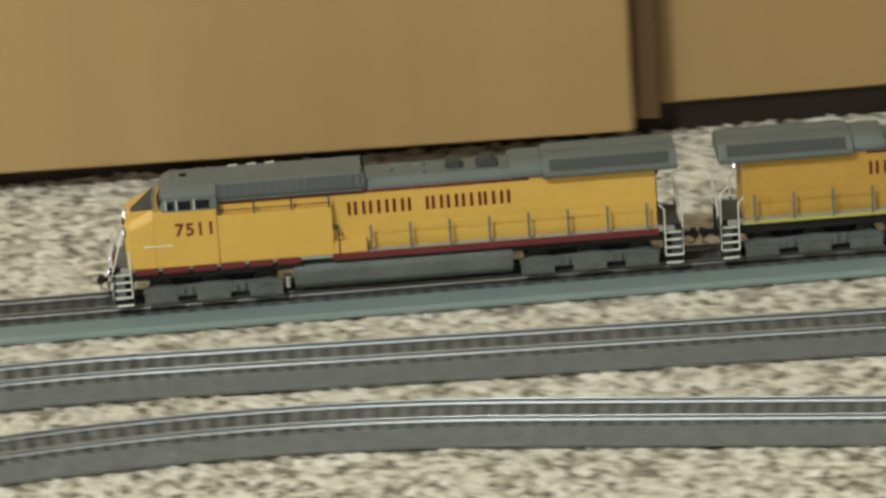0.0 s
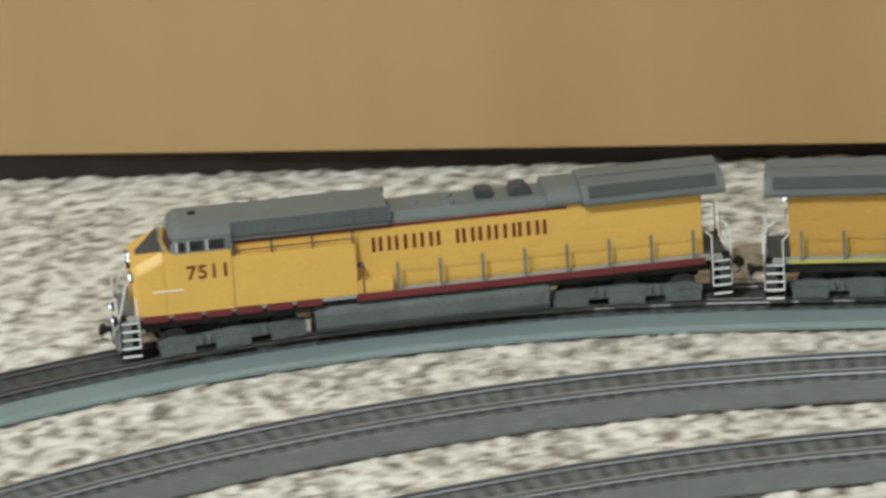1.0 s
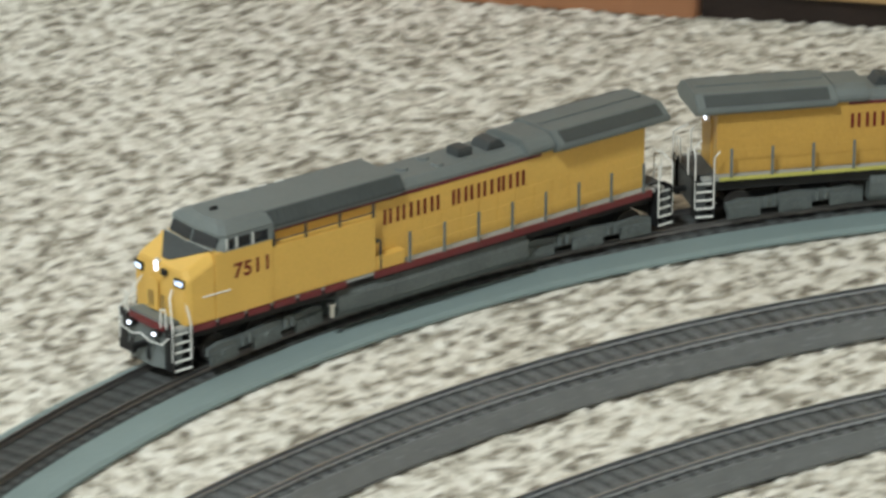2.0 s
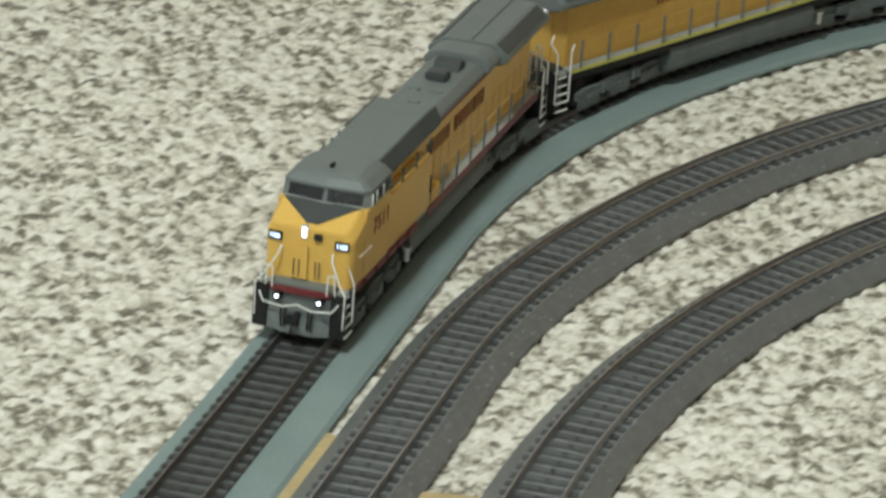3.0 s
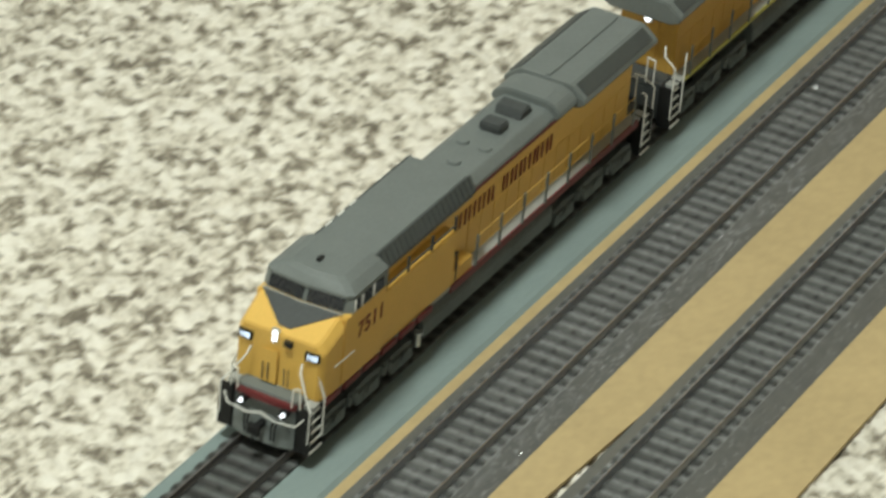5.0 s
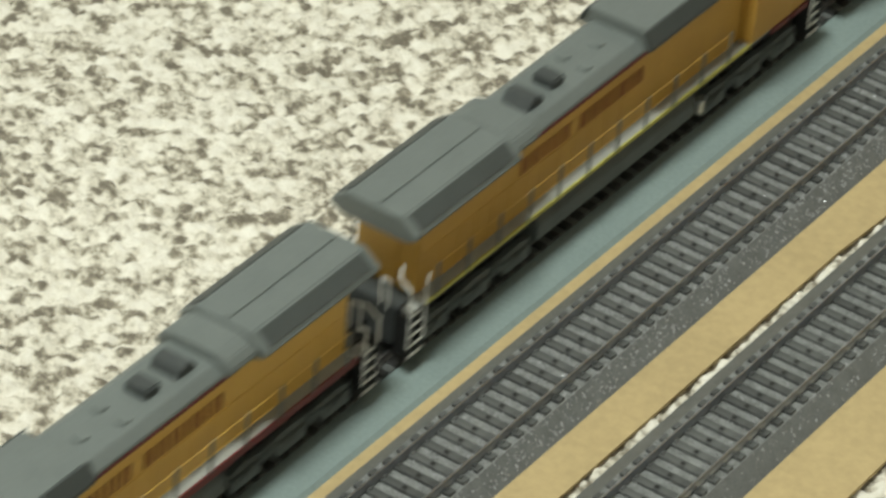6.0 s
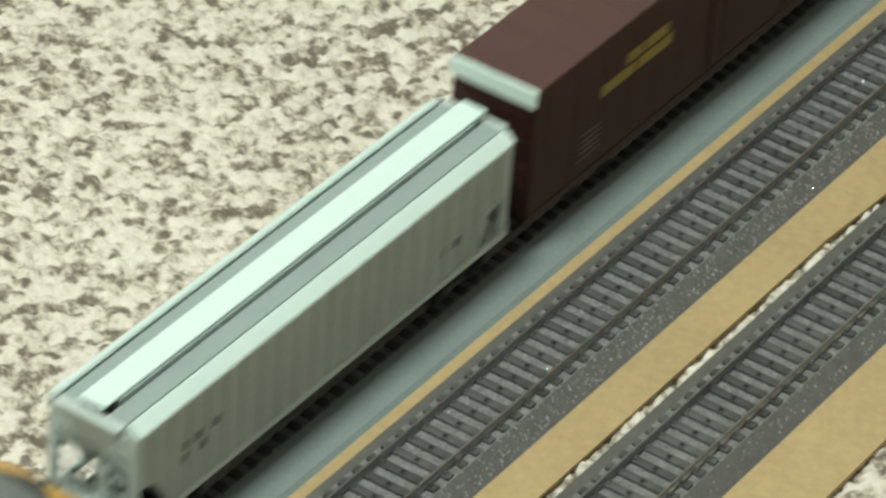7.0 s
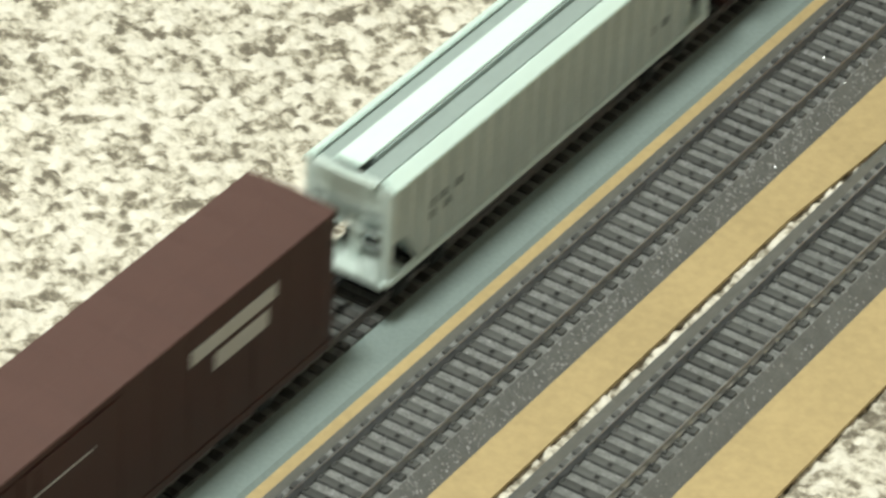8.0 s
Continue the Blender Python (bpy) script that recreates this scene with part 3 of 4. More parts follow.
    for s in (-1, 1):
        b = px([(s * 14.6, 46.55), (s * 14.75, 46.85), (s * 10.4, 50.25), (s * 10.2, 49.9)], "x", -118, -67)
        part("radiator_screen", b, SCREEN, L, "dark sloping roof screen")
    part("roof_rib", bx((-119, -66, -1.0, 1.0, 50.3, 50.9), bevel=0.2), PANEL_GREY, L)
    # hood doors: shallow panels
    for s in (-1, 1):
        for i in range(13):
            x = 10 - i * 9.2
            if x > -112:
                part("hood_door", bx((x - 8.3, x, min(s * 11.15, s * 11.38), max(s * 11.15, s * 11.38), 18.2, 31.5), bevel=0.1), YELLOW, L)
    # cab
    b = px([(-15.2, 16.8), (15.2, 16.8), (15.2, 42.3), (-15.2, 42.3)], "x", 76, 103)
    part("cab", soften(b, 0.4), YELLOW, L, "yellow cab")
    # upper cab: grey window band, raked front with cut corners
    plan = [(75.6, -15.1), (75.6, 15.1), (98.6, 15.1), (100.5, 13.2), (101.6, 0), (100.5, -13.2), (98.6, -15.1)]
    b = bmesh.new()
    rings = []
    for z, inset, back in ((42.0, 0.0, 0.0), (47.0, 0.15, 2.0), (47.2, -0.35, 1.2), (48.2, -0.2, 1.4), (50.4, 3.2, 3.4), (51.5, 6.4, 5.6)):
        rings.append([b.verts.new(((x - (back if x > 80 else 0)) * MM, (y - math.copysign(min(inset, abs(y)), y)) * MM, z * MM)) for x, y in plan])
    for a, c in zip(rings, rings[1:]):
        for i in range(len(plan)):
            k = (i + 1) % len(plan)
            b.faces.new((a[i], a[k], c[k], c[i]))
    b.faces.new(rings[0][::-1])
    b.faces.new(rings[-1])
    bmesh.ops.recalc_face_normals(b, faces=b.faces)
    part("cab_roof", b, PANEL_GREY, L, "grey cab roof with cut corners")
    for s in (-1, 1):
        for x0, x1 in ((78.6, 85.0), (86.6, 92.4), (93.8, 97.0)):
            w = part("side_window", bx((x0, x1, min(s * 14.9, s * 15.25), max(s * 14.9, s * 15.25), 42.7, 46.6), bevel=0.1), GLASS_DARK, L, "dark cab window")
            part("window_frame", bx((x1, x1 + 0.45, min(s * 14.9, s * 15.4), max(s * 14.9, s * 15.4), 42.4, 46.8)), WHITE_TRIM, w)
        for (xa, ya), (xb, yb), lab in (((101.7, 0.75), (100.72, 12.6), "dark windshield"),):
            b = bmesh.new()
            q = [b.verts.new(Vector((x, s * y, z)) * MM) for x, y, z in ((xa, ya, 42.8), (xb, yb, 43.2), (xb - 1.5, yb, 46.9), (xa - 1.6, ya, 46.9), (xa - 1, ya, 42.8), (xb - 1, yb, 43.2), (xb - 2.5, yb, 46.7), (xa - 2.5, ya, 46.7))]
            for f in ((0, 1, 2, 3), (7, 6, 5, 4), (0, 4, 5, 1), (1, 5, 6, 2), (2, 6, 7, 3), (3, 7, 4, 0)):
                b.faces.new([q[n] for n in f])
            bmesh.ops.recalc_face_normals(b, faces=b.faces)
            part("windshield", b, GLASS_DARK, L, lab)
        part("sill_bar", rd([(103.3, 0, 43.0), (102.4, s * 13.4, 43.2)], 0.35), WALK_GREY, L)
        for x in (52, 60, 68):
            if s < 0:
                part("lift_lug", bx((x - 2, x + 2, -10.6, -10.0, 51.2, 51.6)), WHITE_TRIM, L)
    # nose: tapered, with a grey anti-glare top
    nose = bmesh.new()
    ring = []
    for x, w, top in ((103, 15.2, 43.0), (109.0, 15.0, 40.2), (113.4, 14.8, 38.2), (115.6, 13.7, 37.2)):
        ring.append([nose.verts.new((x * MM, y * MM, z * MM)) for y, z in ((-w, 16.8), (w, 16.8), (w, top - 3.5), (w * 0.86, top), (-w * 0.86, top), (-w, top - 3.5))])
    for a, c in zip(ring, ring[1:]):
        for i in range(6):
            nose.faces.new((a[i], c[i], c[(i + 1) % 6], a[(i + 1) % 6]))
    nose.faces.new(ring[-1])
    nose.faces.new(ring[0][::-1])
    bmesh.ops.recalc_face_normals(nose, faces=nose.faces)
    part("nose", soften(nose, 0.4), YELLOW, L, "yellow wide nose")
    b = bmesh.new()
    quad = [b.verts.new(Vector(p) * MM) for p in ((103.2, -12.9, 43.3), (103.2, 12.9, 43.3), (113.0, 2.0, 38.75), (113.0, -2.0, 38.75), (103.2, -12.9, 42.2), (103.2, 12.9, 42.2), (113.0, 2.0, 37.6), (113.0, -2.0, 37.6))]
    for f in ((0, 1, 2, 3), (7, 6, 5, 4), (0, 4, 5, 1), (1, 5, 6, 2), (2, 6, 7, 3), (3, 7, 4, 0)):
        b.faces.new([quad[i] for i in f])
    bmesh.ops.recalc_face_normals(b, faces=b.faces)
    part("anti_glare_panel", b, DARK_GREY, L, "dark grey anti-glare panel")
    for s in (-1, 1):
        nb = part("number_board", soften(bx((114.2, 116.3, s * 11.3 - 2.4, s * 11.3 + 2.4, 31.4, 34.6)), 0.2), BLACK, L)
        nb.matrix_basis = Matrix.Translation((0.1154, s * 0.0128, 0.033)) @ pose(0, 0, 0, 0, 0, s * 7) @ Matrix.Translation((-0.1154, -s * 0.0128, -0.033))
        d = bmesh.new()
        for i, w in enumerate((0.5, 0.5, 0.25, 0.25)):
            y = s * 11.3 + 1.4 - i * 0.93
            box(d, 116.2 * MM, 116.5 * MM, (y - w / 1.4) * MM, (y + w / 1.4) * MM, 32.2 * MM, 33.9 * MM)
        part("number_bars", d, BOARD_GLOW if front_lit else WHITE_TRIM, nb, "lit bars of the number board")
    hl = part("headlight", bx((114.2, 115.9, -3.2, -0.2, 33.2, 38.4), bevel=0.4), STEEL if front_lit else DARK_GREY, L)
    for z in (34.9, 36.85):
        part("lens", disc(bmesh.new(), (115.8 * MM, -1.7 * MM, z * MM), (1, 0, 0), 0.95 * MM, 0.6 * MM, 16), LAMP_WHITE if front_lit else WHITE_TRIM, hl, "glowing headlight lens" if front_lit else "headlight lens")
    part("nose_box", bx((115.4, 117.0, 2.0, 4.8, 33.8, 36.0), bevel=0.2), BLACK, L, "small dark box")
    part("nose_door", bx((116.2, 116.75, -5.6, 0.2, 18.5, 31.0), bevel=0.2), YELLOW, L)
    for y in (-4.4, -2.6, 3.2, 4.6):
        part("grab_bar", rd([(117.2, y, 20), (117.4, y, 26)], 0.2), DARK_GREY, L)
    # front platform, anti-climber, pilot and plow
    part("platform", bx((112, 121.5, -11, 11, 15.2, 18.0), bevel=0.4), PANEL_GREY, L)
    part("anti_climber", soften(px([(119.5, -12), (119.5, 12), (122.3, 10.5), (123.2, 4), (123.2, -4), (122.3, -10.5)], "z", 15.0, 17.2), 0.3), MAROON_STRIPE, L, "red front band")
    part("pilot", bx((117.5, 121.5, -15.2, 15.2, 4.0, 15.0), bevel=0.4), PANEL_GREY, L)
    plow = px([(120.8, -14.8), (120.8, 14.8), (124.2, 5.5), (124.2, -5.5)], "z", 2.0, 10.5)
    for v in plow.verts:
        if v.co.z > 0.009:
            v.co.x = 0.1208 + (v.co.x - 0.1208) * 0.35
    part("plow", soften(plow, 0.3), PANEL_GREY, L, "grey snow plow")
    for s in (-1, 1):
        d = part("ditch_light", disc(bmesh.new(), (122.8 * MM, s * 7.4 * MM, 13.9 * MM), (1, 0, 0), 1.5 * MM, 3.0 * MM, 16), BLACK, L)
        part("lens", disc(bmesh.new(), (124.4 * MM, s * 7.4 * MM, 13.9 * MM), (1, 0, 0), 0.7 * MM, 0.4 * MM, 14), LAMP_WHITE if front_lit else STEEL, d, "glowing ditch light" if front_lit else "")
    part("cut_lever", rd([(123, -14, 14), (124.3, -12, 11.5), (124.5, -5, 10.8), (124.8, 0, 12.4), (124.5, 5, 10.8), (124.3, 12, 11.5), (123, 14, 14)], 0.28), WHITE_TRIM, L, "white uncoupling lever")
    for y in (-5.5, -4.2, 4.2, 5.5):
        part("air_hose", rd([(123.8, y, 11), (125.2, y, 8.5), (124.8, y * 0.95, 4.5)], 0.35), BLACK, L)
    # steps and end handrails
    for x0, x1 in ((113.9, 122.4), (-122.4, -114.2)):
        for s in (-1, 1):
            corner_steps(L, x0, x1, s)
    for s in (-1, 1):
        part("front_handrail", rd([(122.3, s * 15.6, 6), (122.3, s * 15.8, 17), (121, s * 13.5, 20), (118.6, s * 9.5, 27.5), (117.0, s * 9.0, 30)], 0.33), WHITE_TRIM, L, "white handrail")
        part("front_handrail", rd([(114.6, s * 16.4, 6), (114.6, s * 16.4, 19), (115.2, s * 12.4, 30.5)], 0.33), WHITE_TRIM, L, "white handrail")
        part("front_handrail", rd([(123.0, s * 9.6, 17), (123.0, s * 9.8, 24), (122.6, s * 11.8, 24.4), (122.4, s * 12.2, 17)], 0.3), WHITE_TRIM, L, "white handrail")
        part("rear_handrail", rd([(-114.6, s * 16.4, 6), (-114.6, s * 16.4, 26), (-112.4, s * 15.6, 28)], 0.33), WHITE_TRIM, L, "white handrail")
        part("rear_handrail", rd([(-122.2, s * 16.0, 6), (-122.2, s * 15.8, 26), (-121.6, s * 11.4, 29), (-118.0, s * 9.6, 31)], 0.33), WHITE_TRIM, L, "white handrail")
        part("rear_handrail", rd([(-123.0, s * 8.6, 17), (-123.0, s * 8.6, 27), (-122.4, s * 5.4, 27), (-122.2, s * 5.4, 17)], 0.3), WHITE_TRIM, L, "white handrail")
        # grab iron beside the nose, its highlight drawn as a white rod
        part("nose_handrail", rd([(96, s * 15.9, 27.0), (108, s * 15.7, 27.0)], 0.3), WHITE_TRIM, L, "thin grab rail, white for the highlight along it")
        # side stanchions
        xs = [11 - 16.9 * i for i in range(8)]
        if s < 0:
            xs = [62, 45, 28] + xs
        for x in xs:
            part("stanchion", bx((x - 0.55, x + 0.55, min(s * 15.2, s * 15.7), max(s * 15.2, s * 15.7), 16.8, 29.0)), PANEL_GREY, L)
        for z in (28.6, 23.4):
            part("side_rail", rd([(xs[0], s * 15.45, z), (xs[-1], s * 15.45, z)], 0.13), YELLOW, L)
    # rear end
    part("rear_platform", bx((-121.5, -112, -11, 11, 15.2, 17.2), bevel=0.3), DARK_GREY, L)
    part("rear_pilot", bx((-121.5, -117.5, -15.2, 15.2, 4.0, 15.0), bevel=0.4), DARK_GREY, L)
    part("rear_door", bx((-112.5, -111.8, -4, 4, 18, 38), bevel=0.2), YELLOW, L)
    rl = part("rear_headlight", bx((-113.8, -111.8, -1.8, 1.8, 36.0, 41.6), bevel=0.4), STEEL if rear_lit else DARK_GREY, L)
    for z in (37.4, 40.0):
        part("lens", disc(bmesh.new(), (-113.9 * MM, 0, z * MM), (1, 0, 0), 1.15 * MM, 0.6 * MM, 16), LAMP_WHITE if rear_lit else WHITE_TRIM, rl, "glowing headlight lens" if rear_lit else "")
    # full-width cabinet on the left side only
    part("side_cabinet", bx((27, 76.2, 10.8, 15.2, 16.8, 38.6), bevel=0.35), YELLOW, L, "yellow full-width side cabinet")
    part("cabinet_rail", rd([(27.5, 14.8, 40.6), (75.5, 14.8, 40.6)], 0.3), DARK_GREY, L)
    for x in (28, 44, 60, 75):
        part("stanchion", bx((x - 0.4, x + 0.4, 14.5, 15.1, 38.6, 44.2)), DARK_GREY, L)
    part("battery_box", bx((13, 27, 11, 15.0, 16.8, 22.4), bevel=0.3), YELLOW, L)
    part("cabinet_step", bx((24.5, 27, 11.2, 15.2, 28.2, 28.8), (24.5, 25.1, 14.6, 15.2, 16.8, 28.4)), DARK_GREY, L)
    for s in (-1, 1):
        xs = (113, 101, 88, 76, 64, 52, 40) if s > 0 else (113, 101, 88)
        for a, c in zip(xs, xs[1:]):
            part("skirt_plate", bx((c + 1.6, a, min(s * 14.6, s * 15.5), max(s * 14.6, s * 15.5), 14.2, 17.0), bevel=0.4), MAROON_STRIPE, L, "red skirt plate")
        letters(digits, 92.6 - 7.0 * 1 if s > 0 else 86.0, s * 15.25, 33.4, 8.0, s, LETTER_RED, L, "road_number", "dark red road number")
        word_bars((4.0, 4.2, 1.3, 4.4, 4.2, 0, 3.8, 4.2, 4.2, 1.3, 3.6, 1.3, 4.2), 2.25, 20.2 if s > 0 else -57.0, s * 11.5, 35.6, 6.0, s, LETTER_RED, L,
                  "company_lettering", "dark red lettering as plain bars")
    coupler(L, 129.5)
    coupler(L, -129.5)
    shares = dict.fromkeys(("hood", "hood_roof", "roof_edge", "hood_door", "company_lettering", "exhaust", "silencer_hood", "roof_vent", "rear_headlight", "headlight"), 1.03)
    shares.update(dict.fromkeys(("cab", "cab_roof", "side_window", "windshield", "sill_bar", "nose", "anti_glare_panel", "number_board", "road_number", "skirt_plate"), 1.09))
    widen(L, trucks, shares, 1.05)
    return L, trucks


# ---------------------------------------------------------------- freight cars
def ladder(thing, x, y0, y1, z0, z1, n, mat):
    bm = rd([(x, y0, z0), (x, y0, z1)], 0.3)
    rd([(x, y1, z0), (x, y1, z1)], 0.3, bm)
    for i in range(n):
        z = z0 + (i + 0.5) * (z1 - z0) / n
        rd([(x, y0, z), (x, y1, z)], 0.26, bm)
    return part("ladder", bm, mat, thing)


def hopper_car(label):
    """Covered hopper, 190 mm over the ends, ribbed sides and an open-ended slope."""
    C = tagged(empty("hopper_car"), label, "model freight car", group="freight cars of the train")
    half = 94.0
    side = [(-84, 24), (-78, 12.0), (78, 12.0), (84, 24), (half, 26), (half, 46.5), (-half, 46.5), (-half, 26)]
    for s in (-1, 1):
        lo, hi = sorted((s * 14.2, s * 15.2))
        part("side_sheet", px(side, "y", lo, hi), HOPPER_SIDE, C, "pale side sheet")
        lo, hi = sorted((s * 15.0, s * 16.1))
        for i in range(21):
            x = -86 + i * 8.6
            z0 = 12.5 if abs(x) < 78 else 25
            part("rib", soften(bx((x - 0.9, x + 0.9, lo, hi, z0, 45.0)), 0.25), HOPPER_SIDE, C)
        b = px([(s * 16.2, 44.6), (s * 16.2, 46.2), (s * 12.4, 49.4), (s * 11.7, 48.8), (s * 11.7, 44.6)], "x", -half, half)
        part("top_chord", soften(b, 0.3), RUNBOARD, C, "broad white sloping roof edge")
        part("roof_groove", bx((-half + 1, half - 1, min(s * 10.9, s * 11.8), max(s * 10.9, s * 11.8), 44.6, 46.8)), BLACK, C, "dark groove along the roof")
        lo, hi = sorted((s * 14.4, s * 16.0))
        part("side_sill", bx((-half, half, lo, hi, 10.2, 12.6), bevel=0.3), HOPPER_WHITE, C, "pale sill along the lower edge")
        # roof slope from the edge up to the hatch trough
        b = bmesh.new()
        prism(b, [(p[0] * MM, p[1] * MM) for p in ((s * 10.9, 45.0), (s * 10.9, 48.2), (s * 5.4, 49.4), (s * 5.4, 45.0))], "x", -half * MM, half * MM)
        part("roof_sheet", b, HOPPER_GREY, C, "grey-green sloping roof sheet")
        part("hatch_lip", bx((-88, 88, min(s * 4.6, s * 5.2), max(s * 4.6, s * 5.2), 49.0, 51.2)), HOPPER_GREY, C)
        for i in range(13):
            x = -90 + i * 15
            part("roof_seam", rd([(x, s * 10.8, 48.2), (x, s * 5.4, 49.4)], 0.2), HOPPER_GREY, C)
        for x, z in ((70, 27.5), (64.5, 27.5), (70, 23.0), (62, 23.0), (56, 27.5), (-66, 21.5), (-60, 21.5)):
            part("lettering", bx((x - 1.3, x + 1.3, min(s * 15.1, s * 15.35), max(s * 15.1, s * 15.35), z, z + 3.0)), DARK_GREY, C, "grey lettering bar")
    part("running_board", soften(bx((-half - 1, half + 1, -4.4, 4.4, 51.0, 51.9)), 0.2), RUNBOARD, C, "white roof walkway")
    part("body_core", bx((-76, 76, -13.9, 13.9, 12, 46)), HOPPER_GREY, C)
    for s in (-1, 1):
        slope = px([(s * 76, 12), (s * 94, 34), (s * 94, 36), (s * 74, 14)] if s > 0 else [(-76, 12), (-74, 14), (-94, 36), (-94, 34)], "y", -13.8, 13.8)
        part("slope_sheet", slope, HOPPER_GREY, C)
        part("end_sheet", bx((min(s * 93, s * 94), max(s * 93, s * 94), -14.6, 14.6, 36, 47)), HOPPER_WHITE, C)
        for y in (-14, 14):
            part("end_post", bx((min(s * 91.5, s * 94.5), max(s * 91.5, s * 94.5), y - 1.3, y + 1.3, 11, 47), bevel=0.3), HOPPER_WHITE, C)
        part("end_platform", bx((min(s * 84, s * 96), max(s * 84, s * 96), -15, 15, 10.2, 12.2), bevel=0.3), HOPPER_WHITE, C)
        part("roof_step", bx((min(s * 93, s * 97), max(s * 93, s * 97), -11, 11, 47.2, 48.2), bevel=0.2), HOPPER_WHITE, C)
        part("brake_post", bx((min(s * 88, s * 90), max(s * 88, s * 90), -1.6, 1.6, 12, 34)), HOPPER_WHITE, C)
        ladder(C, s * 96.0, 6.5, 13.0, 12, 47, 7, HOPPER_WHITE)
        ladder(C, s * 96.0, -13.0, -6.5, 12, 47, 7, HOPPER_WHITE)
        part("crossover_rail", rd([(s * 96.4, -13, 30), (s * 96.4, 13, 30)], 0.35), HOPPER_WHITE, C)
        coupler(C, s * 103.5)
    for x in (-48, 0, 48):
        b = px([(x - 20, 12.2), (x + 20, 12.2), (x + 5, 4.6), (x - 5, 4.6)], "y", -11, 11)
        part("hopper_bay", b, HOPPER_GREY, C)
    trucks = [truck(C, 72, (-10, 10), mat=BLACK, half=13.5, reach=16), truck(C, -72, (-10, 10), mat=BLACK, half=13.5, reach=16)]
    widen(C, trucks, {}, 1.03)
    return C, trucks


def boxcar(label):
    """Long high-cube boxcar with flat roof and a white-topped leading end."""
    C = tagged(empty("boxcar"), label, "model freight car", group="freight cars of the train")
    h = 152.0
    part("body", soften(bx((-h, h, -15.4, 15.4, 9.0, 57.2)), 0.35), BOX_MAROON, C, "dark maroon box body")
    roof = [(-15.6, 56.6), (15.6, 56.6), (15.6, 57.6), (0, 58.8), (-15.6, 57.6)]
    part("roof", soften(px(roof, "x", -h - 0.3, h + 0.3), 0.2), BOX_ROOF, C, "red-brown flat roof, paler than the sides")
    for i in range(19):
        x = -144 + i * 16.0
        part("roof_seam", rd([(x, -15.4, 57.7), (x, 0, 58.9), (x, 15.4, 57.7)], 0.22), BOX_ROOF, C)
    for s in (-1, 1):
        lo, hi = sorted((s * 15.3, s * 15.7))
        part("side_sill", bx((-h, h, lo, hi, 7.6, 10.2)), BOX_MAROON, C)
        part("top_rail", bx((-h, h, lo, hi, 55.4, 56.8)), BOX_MAROON, C)
        for i in range(19):
            x = -144 + i * 16.0
            part("side_post", bx((x - 0.45, x + 0.45, min(s * 15.3, s * 15.55), max(s * 15.3, s * 15.55), 10, 56)), BOX_MAROON, C)
        for x in (-24, 24):
            d = part("sliding_door", bx((x - 22, x + 22, lo - (0 if s > 0 else 0.25), hi + (0.25 if s > 0 else 0), 11.5, 54.5), bevel=0.15), BOX_MAROON, C)
            part("door_bar", rd([(x + 15, s * 16.1, 13), (x + 15, s * 16.1, 53)], 0.3), BOX_MAROON, d)
        y0, y1 = sorted((s * 15.4, s * 15.75))
        for (a, b, z0, z1) in ((105, 96, 42.6, 46.6), (94, 81, 42.6, 46.6), (119, 100, 37.2, 41.4), (98, 78, 37.2, 41.4)):
            part("yellow_bar", bx((b - 6, a - 6, y0, y1, z0 - 2, z1 - 2)), LETTER_YELLOW, C, "yellow lettering bar")
        for (a, b, z0, z1) in ((-74, -116, 44.6, 49.9), (-86, -112, 36.4, 42.4)):
            part("white_bar", bx((b - 6, a - 6, y0, y1, z0 - 1, z1 - 1)), LETTER_WHITE, C, "white lettering bar")
        part("white_line", bx((-34, -4, min(s * 15.9, s * 16.1), max(s * 15.9, s * 16.1), 43.6, 44.2)), LETTER_WHITE, C, "thin white line")
        for i in range(5):
            part("data_bar", bx((112, 124, y0, y1, 16 + i * 2.2, 16.8 + i * 2.2)), LETTER_DIM, C)
    for s in (-1, 1):
        for i in range(9):
            z = 13 + i * 4.6
            part("end_rib", soften(bx((min(s * h, s * (h + 0.9)), max(s * h, s * (h + 0.9)), -13.5, 13.5, z, z + 2.4)), 0.5), BOX_MAROON, C)
        ladder(C, s * (h + 1.6), 8.5, 14.0, 9, 30, 6, BOX_MAROON)
        coupler(C, 155.5 if s > 0 else -161.0)
    part("end_cap", soften(bx((h - 0.2, h + 1.4, -15.8, 15.8, 51.6, 58.4)), 0.3), RUNBOARD, C, "white band across the leading end")
    trucks = [truck(C, 112, (-10, 10), mat=BLACK, half=13.5, reach=16), truck(C, -112, (-10, 10), mat=BLACK, half=13.5, reach=16)]
    widen(C, trucks, {}, 1.03)
    return C, trucks


LEAD = locomotive("yellow and grey diesel locomotive with lit headlights, leading the train", True, False, MAROON_STRIPE, "7511", YELLOW)
SECOND = locomotive("yellow and grey diesel locomotive coupled backwards, rear headlight lit", False, True, STRIPE_LIME, "", DULL_YELLOW)
HOPPER_A = hopper_car("pale mint-white covered hopper car with ribbed sides behind the locomotives")
BOXCAR_A = boxcar("long dark maroon boxcar with a white band on its end")
HOPPER_B = hopper_car("pale mint-white covered hopper car with ribbed sides behind the boxcar")
BOXCAR_B = boxcar("long dark maroon boxcar at the end of the train")


# ---------------------------------------------------------------- ties, one by one
TIE_AT = {"outer": 0.0037, "middle": 0.77624, "inner": 0.72203}    # running length at the middle of one tie


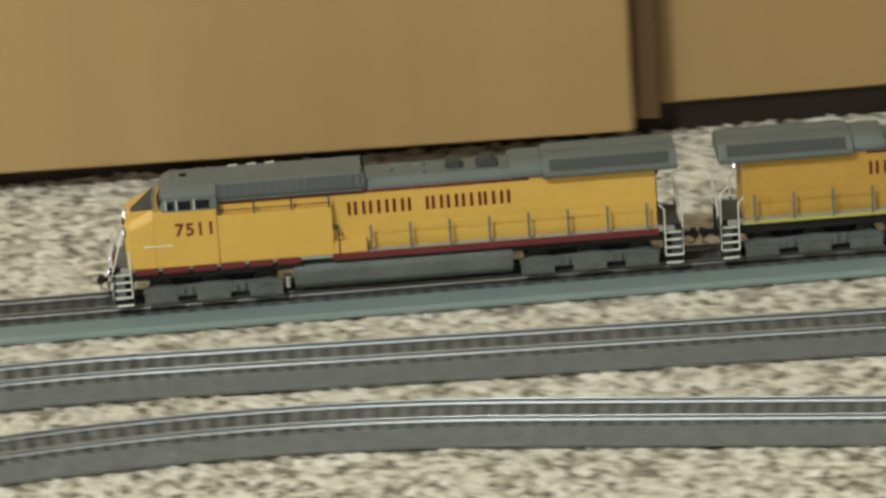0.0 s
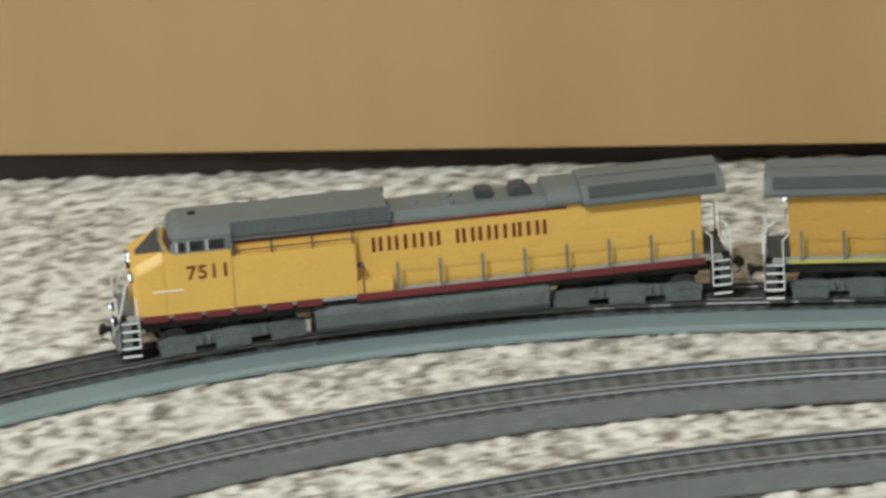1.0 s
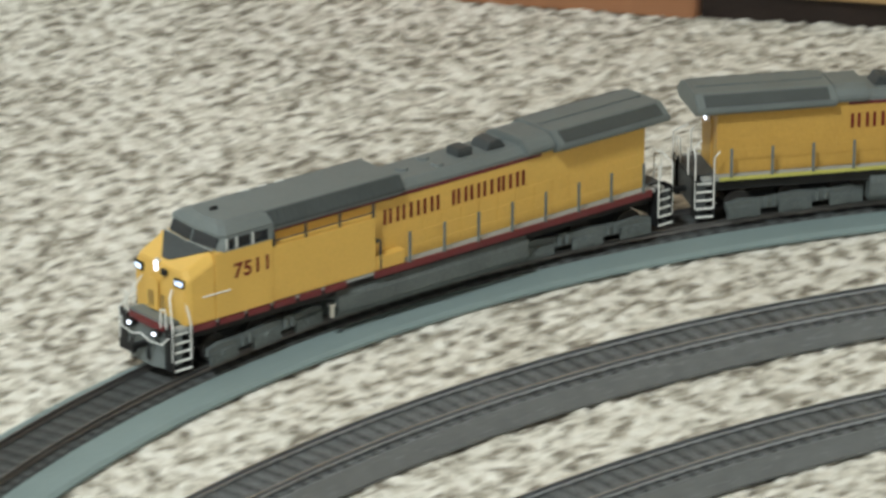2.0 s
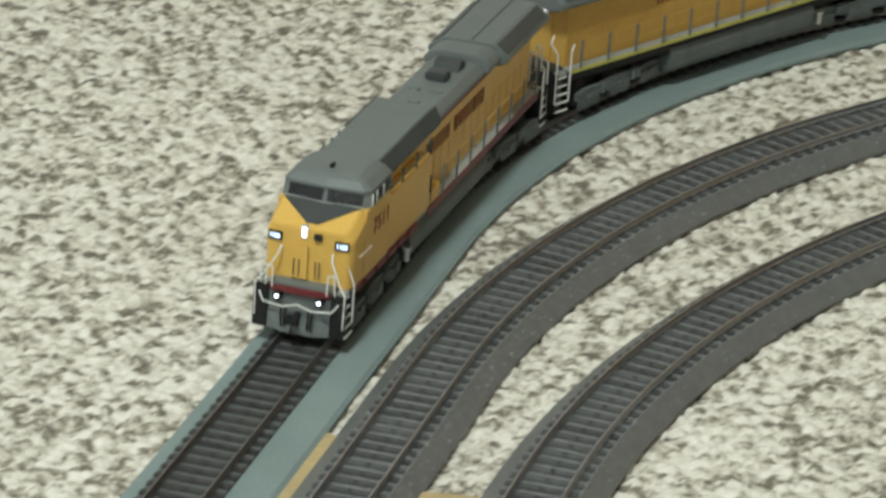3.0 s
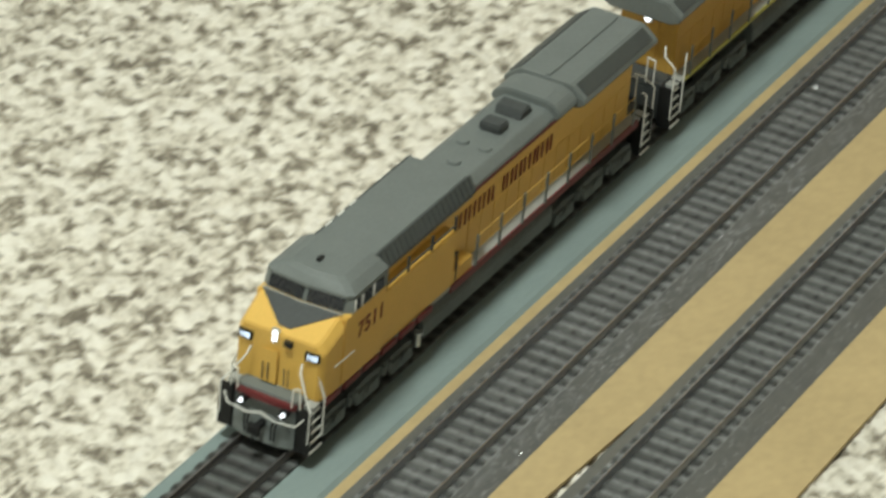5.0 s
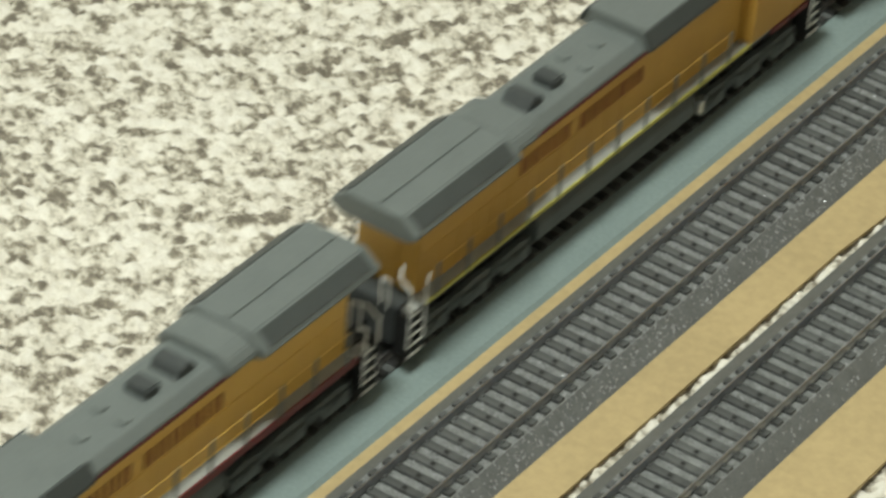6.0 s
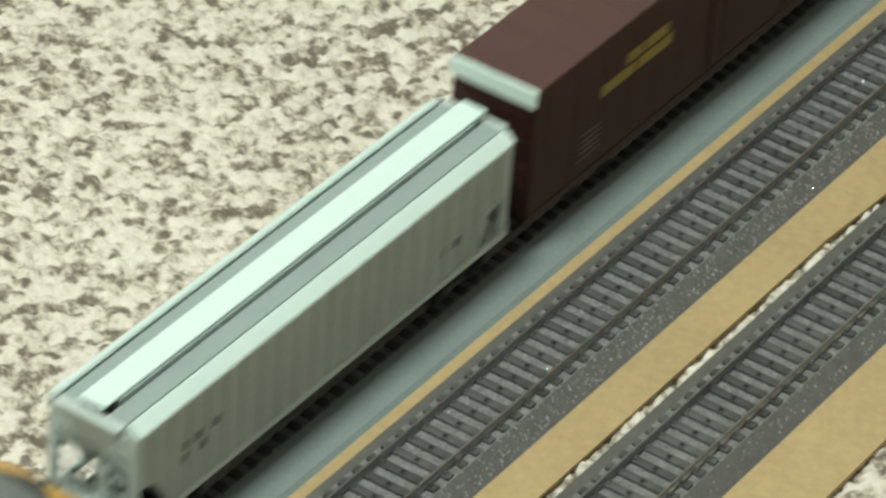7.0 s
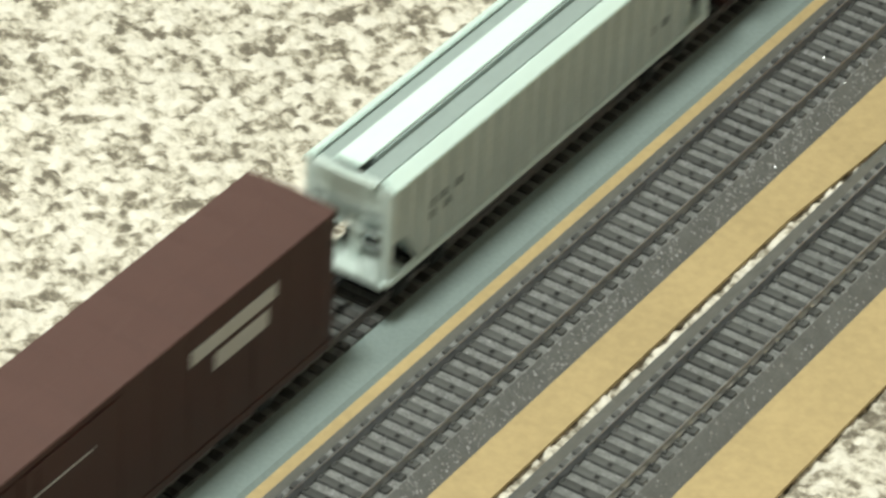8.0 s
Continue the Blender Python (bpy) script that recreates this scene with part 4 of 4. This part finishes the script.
def lay_ties(thing, k, u0, u1, mat, tl, tw, th, deck):
    pitch = 0.00729
    first = u0 + (TIE_AT[k] - u0) % pitch
    bm = box(bmesh.new(), -tw / 2, tw / 2, -tl, tl, -0.0002, th, bevel=0.0002)
    for s in (-1, 1):
        for o in (0.0073, 0.0101):
            box(bm, -0.0007, 0.0007, s * o - 0.0005, s * o + 0.0005, th - 0.0001, th + 0.0005)
    box(bm, -0.0007, 0.0007, -0.0007, 0.0007, th - 0.0002, th + 0.00012, mat=1)
    me = bpy.data.meshes.new("tie")
    bm.to_mesh(me)
    bm.free()
    me.materials.append(mat)
    me.materials.append(BLACK)
    rest = bmesh.new()
    n = int((u1 - u0) / pitch) - 1
    for i in range(n):
        u = first + i * pitch
        p, h = on_track(k, u)
        m = pose(p.x, p.y, deck, 0, 0, math.degrees(math.atan2(h.y, h.x)))
        if -0.95 < u < 1.22:
            ob = new("tie", me)
            ob.matrix_world = m
            ob.parent = thing
        else:
            before = len(rest.verts)
            box(rest, -tw / 2, tw / 2, -tl, tl, -0.0002, th)
            rest.verts.ensure_lookup_table()
            bmesh.ops.transform(rest, matrix=m, verts=rest.verts[before:])
    tagged(part("tie_run", rest, mat, thing), kind="stuff")


def scatter_glints(thing, k, deck, count, seed):
    """Pale glossy grains added to give the moulded ballast bed its glints, one joined mesh."""
    rng = random.Random(seed)
    verts, faces = [], []
    for _ in range(count):
        u = rng.uniform(0.35, 1.25) if rng.random() < 0.8 else rng.uniform(-0.9, 0.35)
        o = rng.choice((rng.uniform(-0.0066, 0.0066), rng.uniform(-0.0066, 0.0066), rng.uniform(0.0095, 0.0185)))
        z = deck if abs(o) < 0.0127 else deck - (abs(o) - 0.0127) / 0.0069 * (deck - 0.0012)
        p, h = on_track(k, u)
        c = Vector((p.x - h.y * o, p.y + h.x * o, z))
        r = rng.uniform(0.00025, 0.0006)
        n = len(verts)
        for d in ((1, 0, 0), (0, 1, 0), (-1, 0, 0), (0, -1, 0), (0, 0, 1.2)):
            verts.append(c + r * Vector([x + rng.uniform(-0.4, 0.4) for x in d]))
        faces += [(n, n + 1, n + 4), (n + 1, n + 2, n + 4), (n + 2, n + 3, n + 4), (n + 3, n, n + 4)]
    me = bpy.data.meshes.new("ballast_grain")
    me.from_pydata(verts, [], faces)
    me.materials.append(GLINT_GRAIN)
    ob = new("ballast_grain", me)
    ob.parent = thing
    return tagged(ob, kind="stuff")


for args in TRACK_PARTS:
    lay_ties(*args)
for args, count in zip(TRACK_PARTS[1:], (13000, 4500)):
    scatter_glints(args[0], args[1], args[8], count, count)


# ---------------------------------------------------------------- what moves
RUN = [(0, -1.0636), (0.5, -0.8868), (1.0, -0.7098), (1.2, -0.6392), (2.3, -0.2497), (2.5, -0.1793), (3.0, -0.0056), (3.5, 0.1680), (4.0, 0.3436),
       (4.5, 0.5234), (5.0, 0.7086), (5.2, 0.7834), (6.3, 1.1990), (6.5, 1.2753), (7.0, 1.4708), (7.5, 1.6658), (8.0, 1.8608)]


def run_length(t):
    """How far the leading locomotive's middle has come at t: a smooth curve through RUN."""
    ts, ss = [r[0] for r in RUN], [r[1] for r in RUN]
    slope = np.gradient(ss, ts)
    i = min(max(int(np.searchsorted(ts, t, side="right")) - 1, 0), len(ts) - 2)
    h = ts[i + 1] - ts[i]
    q = (t - ts[i]) / h
    return ((2 * q**3 - 3 * q**2 + 1) * ss[i] + (q**3 - 2 * q**2 + q) * h * slope[i] + (3 * q**2 - 2 * q**3) * ss[i + 1] + (q**3 - q**2) * h * slope[i + 1])


def motions():
    """Run each vehicle along the outer track on its two trucks. back: 180 for one that runs rear end first."""
    rail = TRACKS["outer"]["rail"]
    for (thing, trucks), offset, base, back in ((LEAD, 0.0, 0.081, 0), (SECOND, -0.261, 0.081, 180), (HOPPER_A, -0.4930, 0.072, 0),
                                                (BOXCAR_A, -0.7510, 0.112, 0), (HOPPER_B, -1.0270, 0.072, 0), (BOXCAR_B, -1.2850, 0.112, 0)):
        rows, turn = [], [[], []]
        for i in range(81):
            t = i / 10
            u = run_length(t) + offset
            (a, ha), (b, hb) = on_track("outer", u + base), on_track("outer", u - base)
            m, d = (a + b) / 2, a - b
            yaw = math.degrees(math.atan2(d.y, d.x))
            rows.append((t, pose(m.x, m.y, rail, 0, 0, yaw + back)))
            for j, h in enumerate((ha, hb) if not back else (hb, ha)):
                rel = math.degrees(math.atan2(h.y, h.x)) - yaw
                rel = (rel + 180) % 360 - 180
                turn[j].append((t, pose(trucks[j].location.x, 0, 0, 0, 0, rel)))
        walk(thing, rows)
        for j in (0, 1):
            walk(trucks[j], turn[j])


motions()
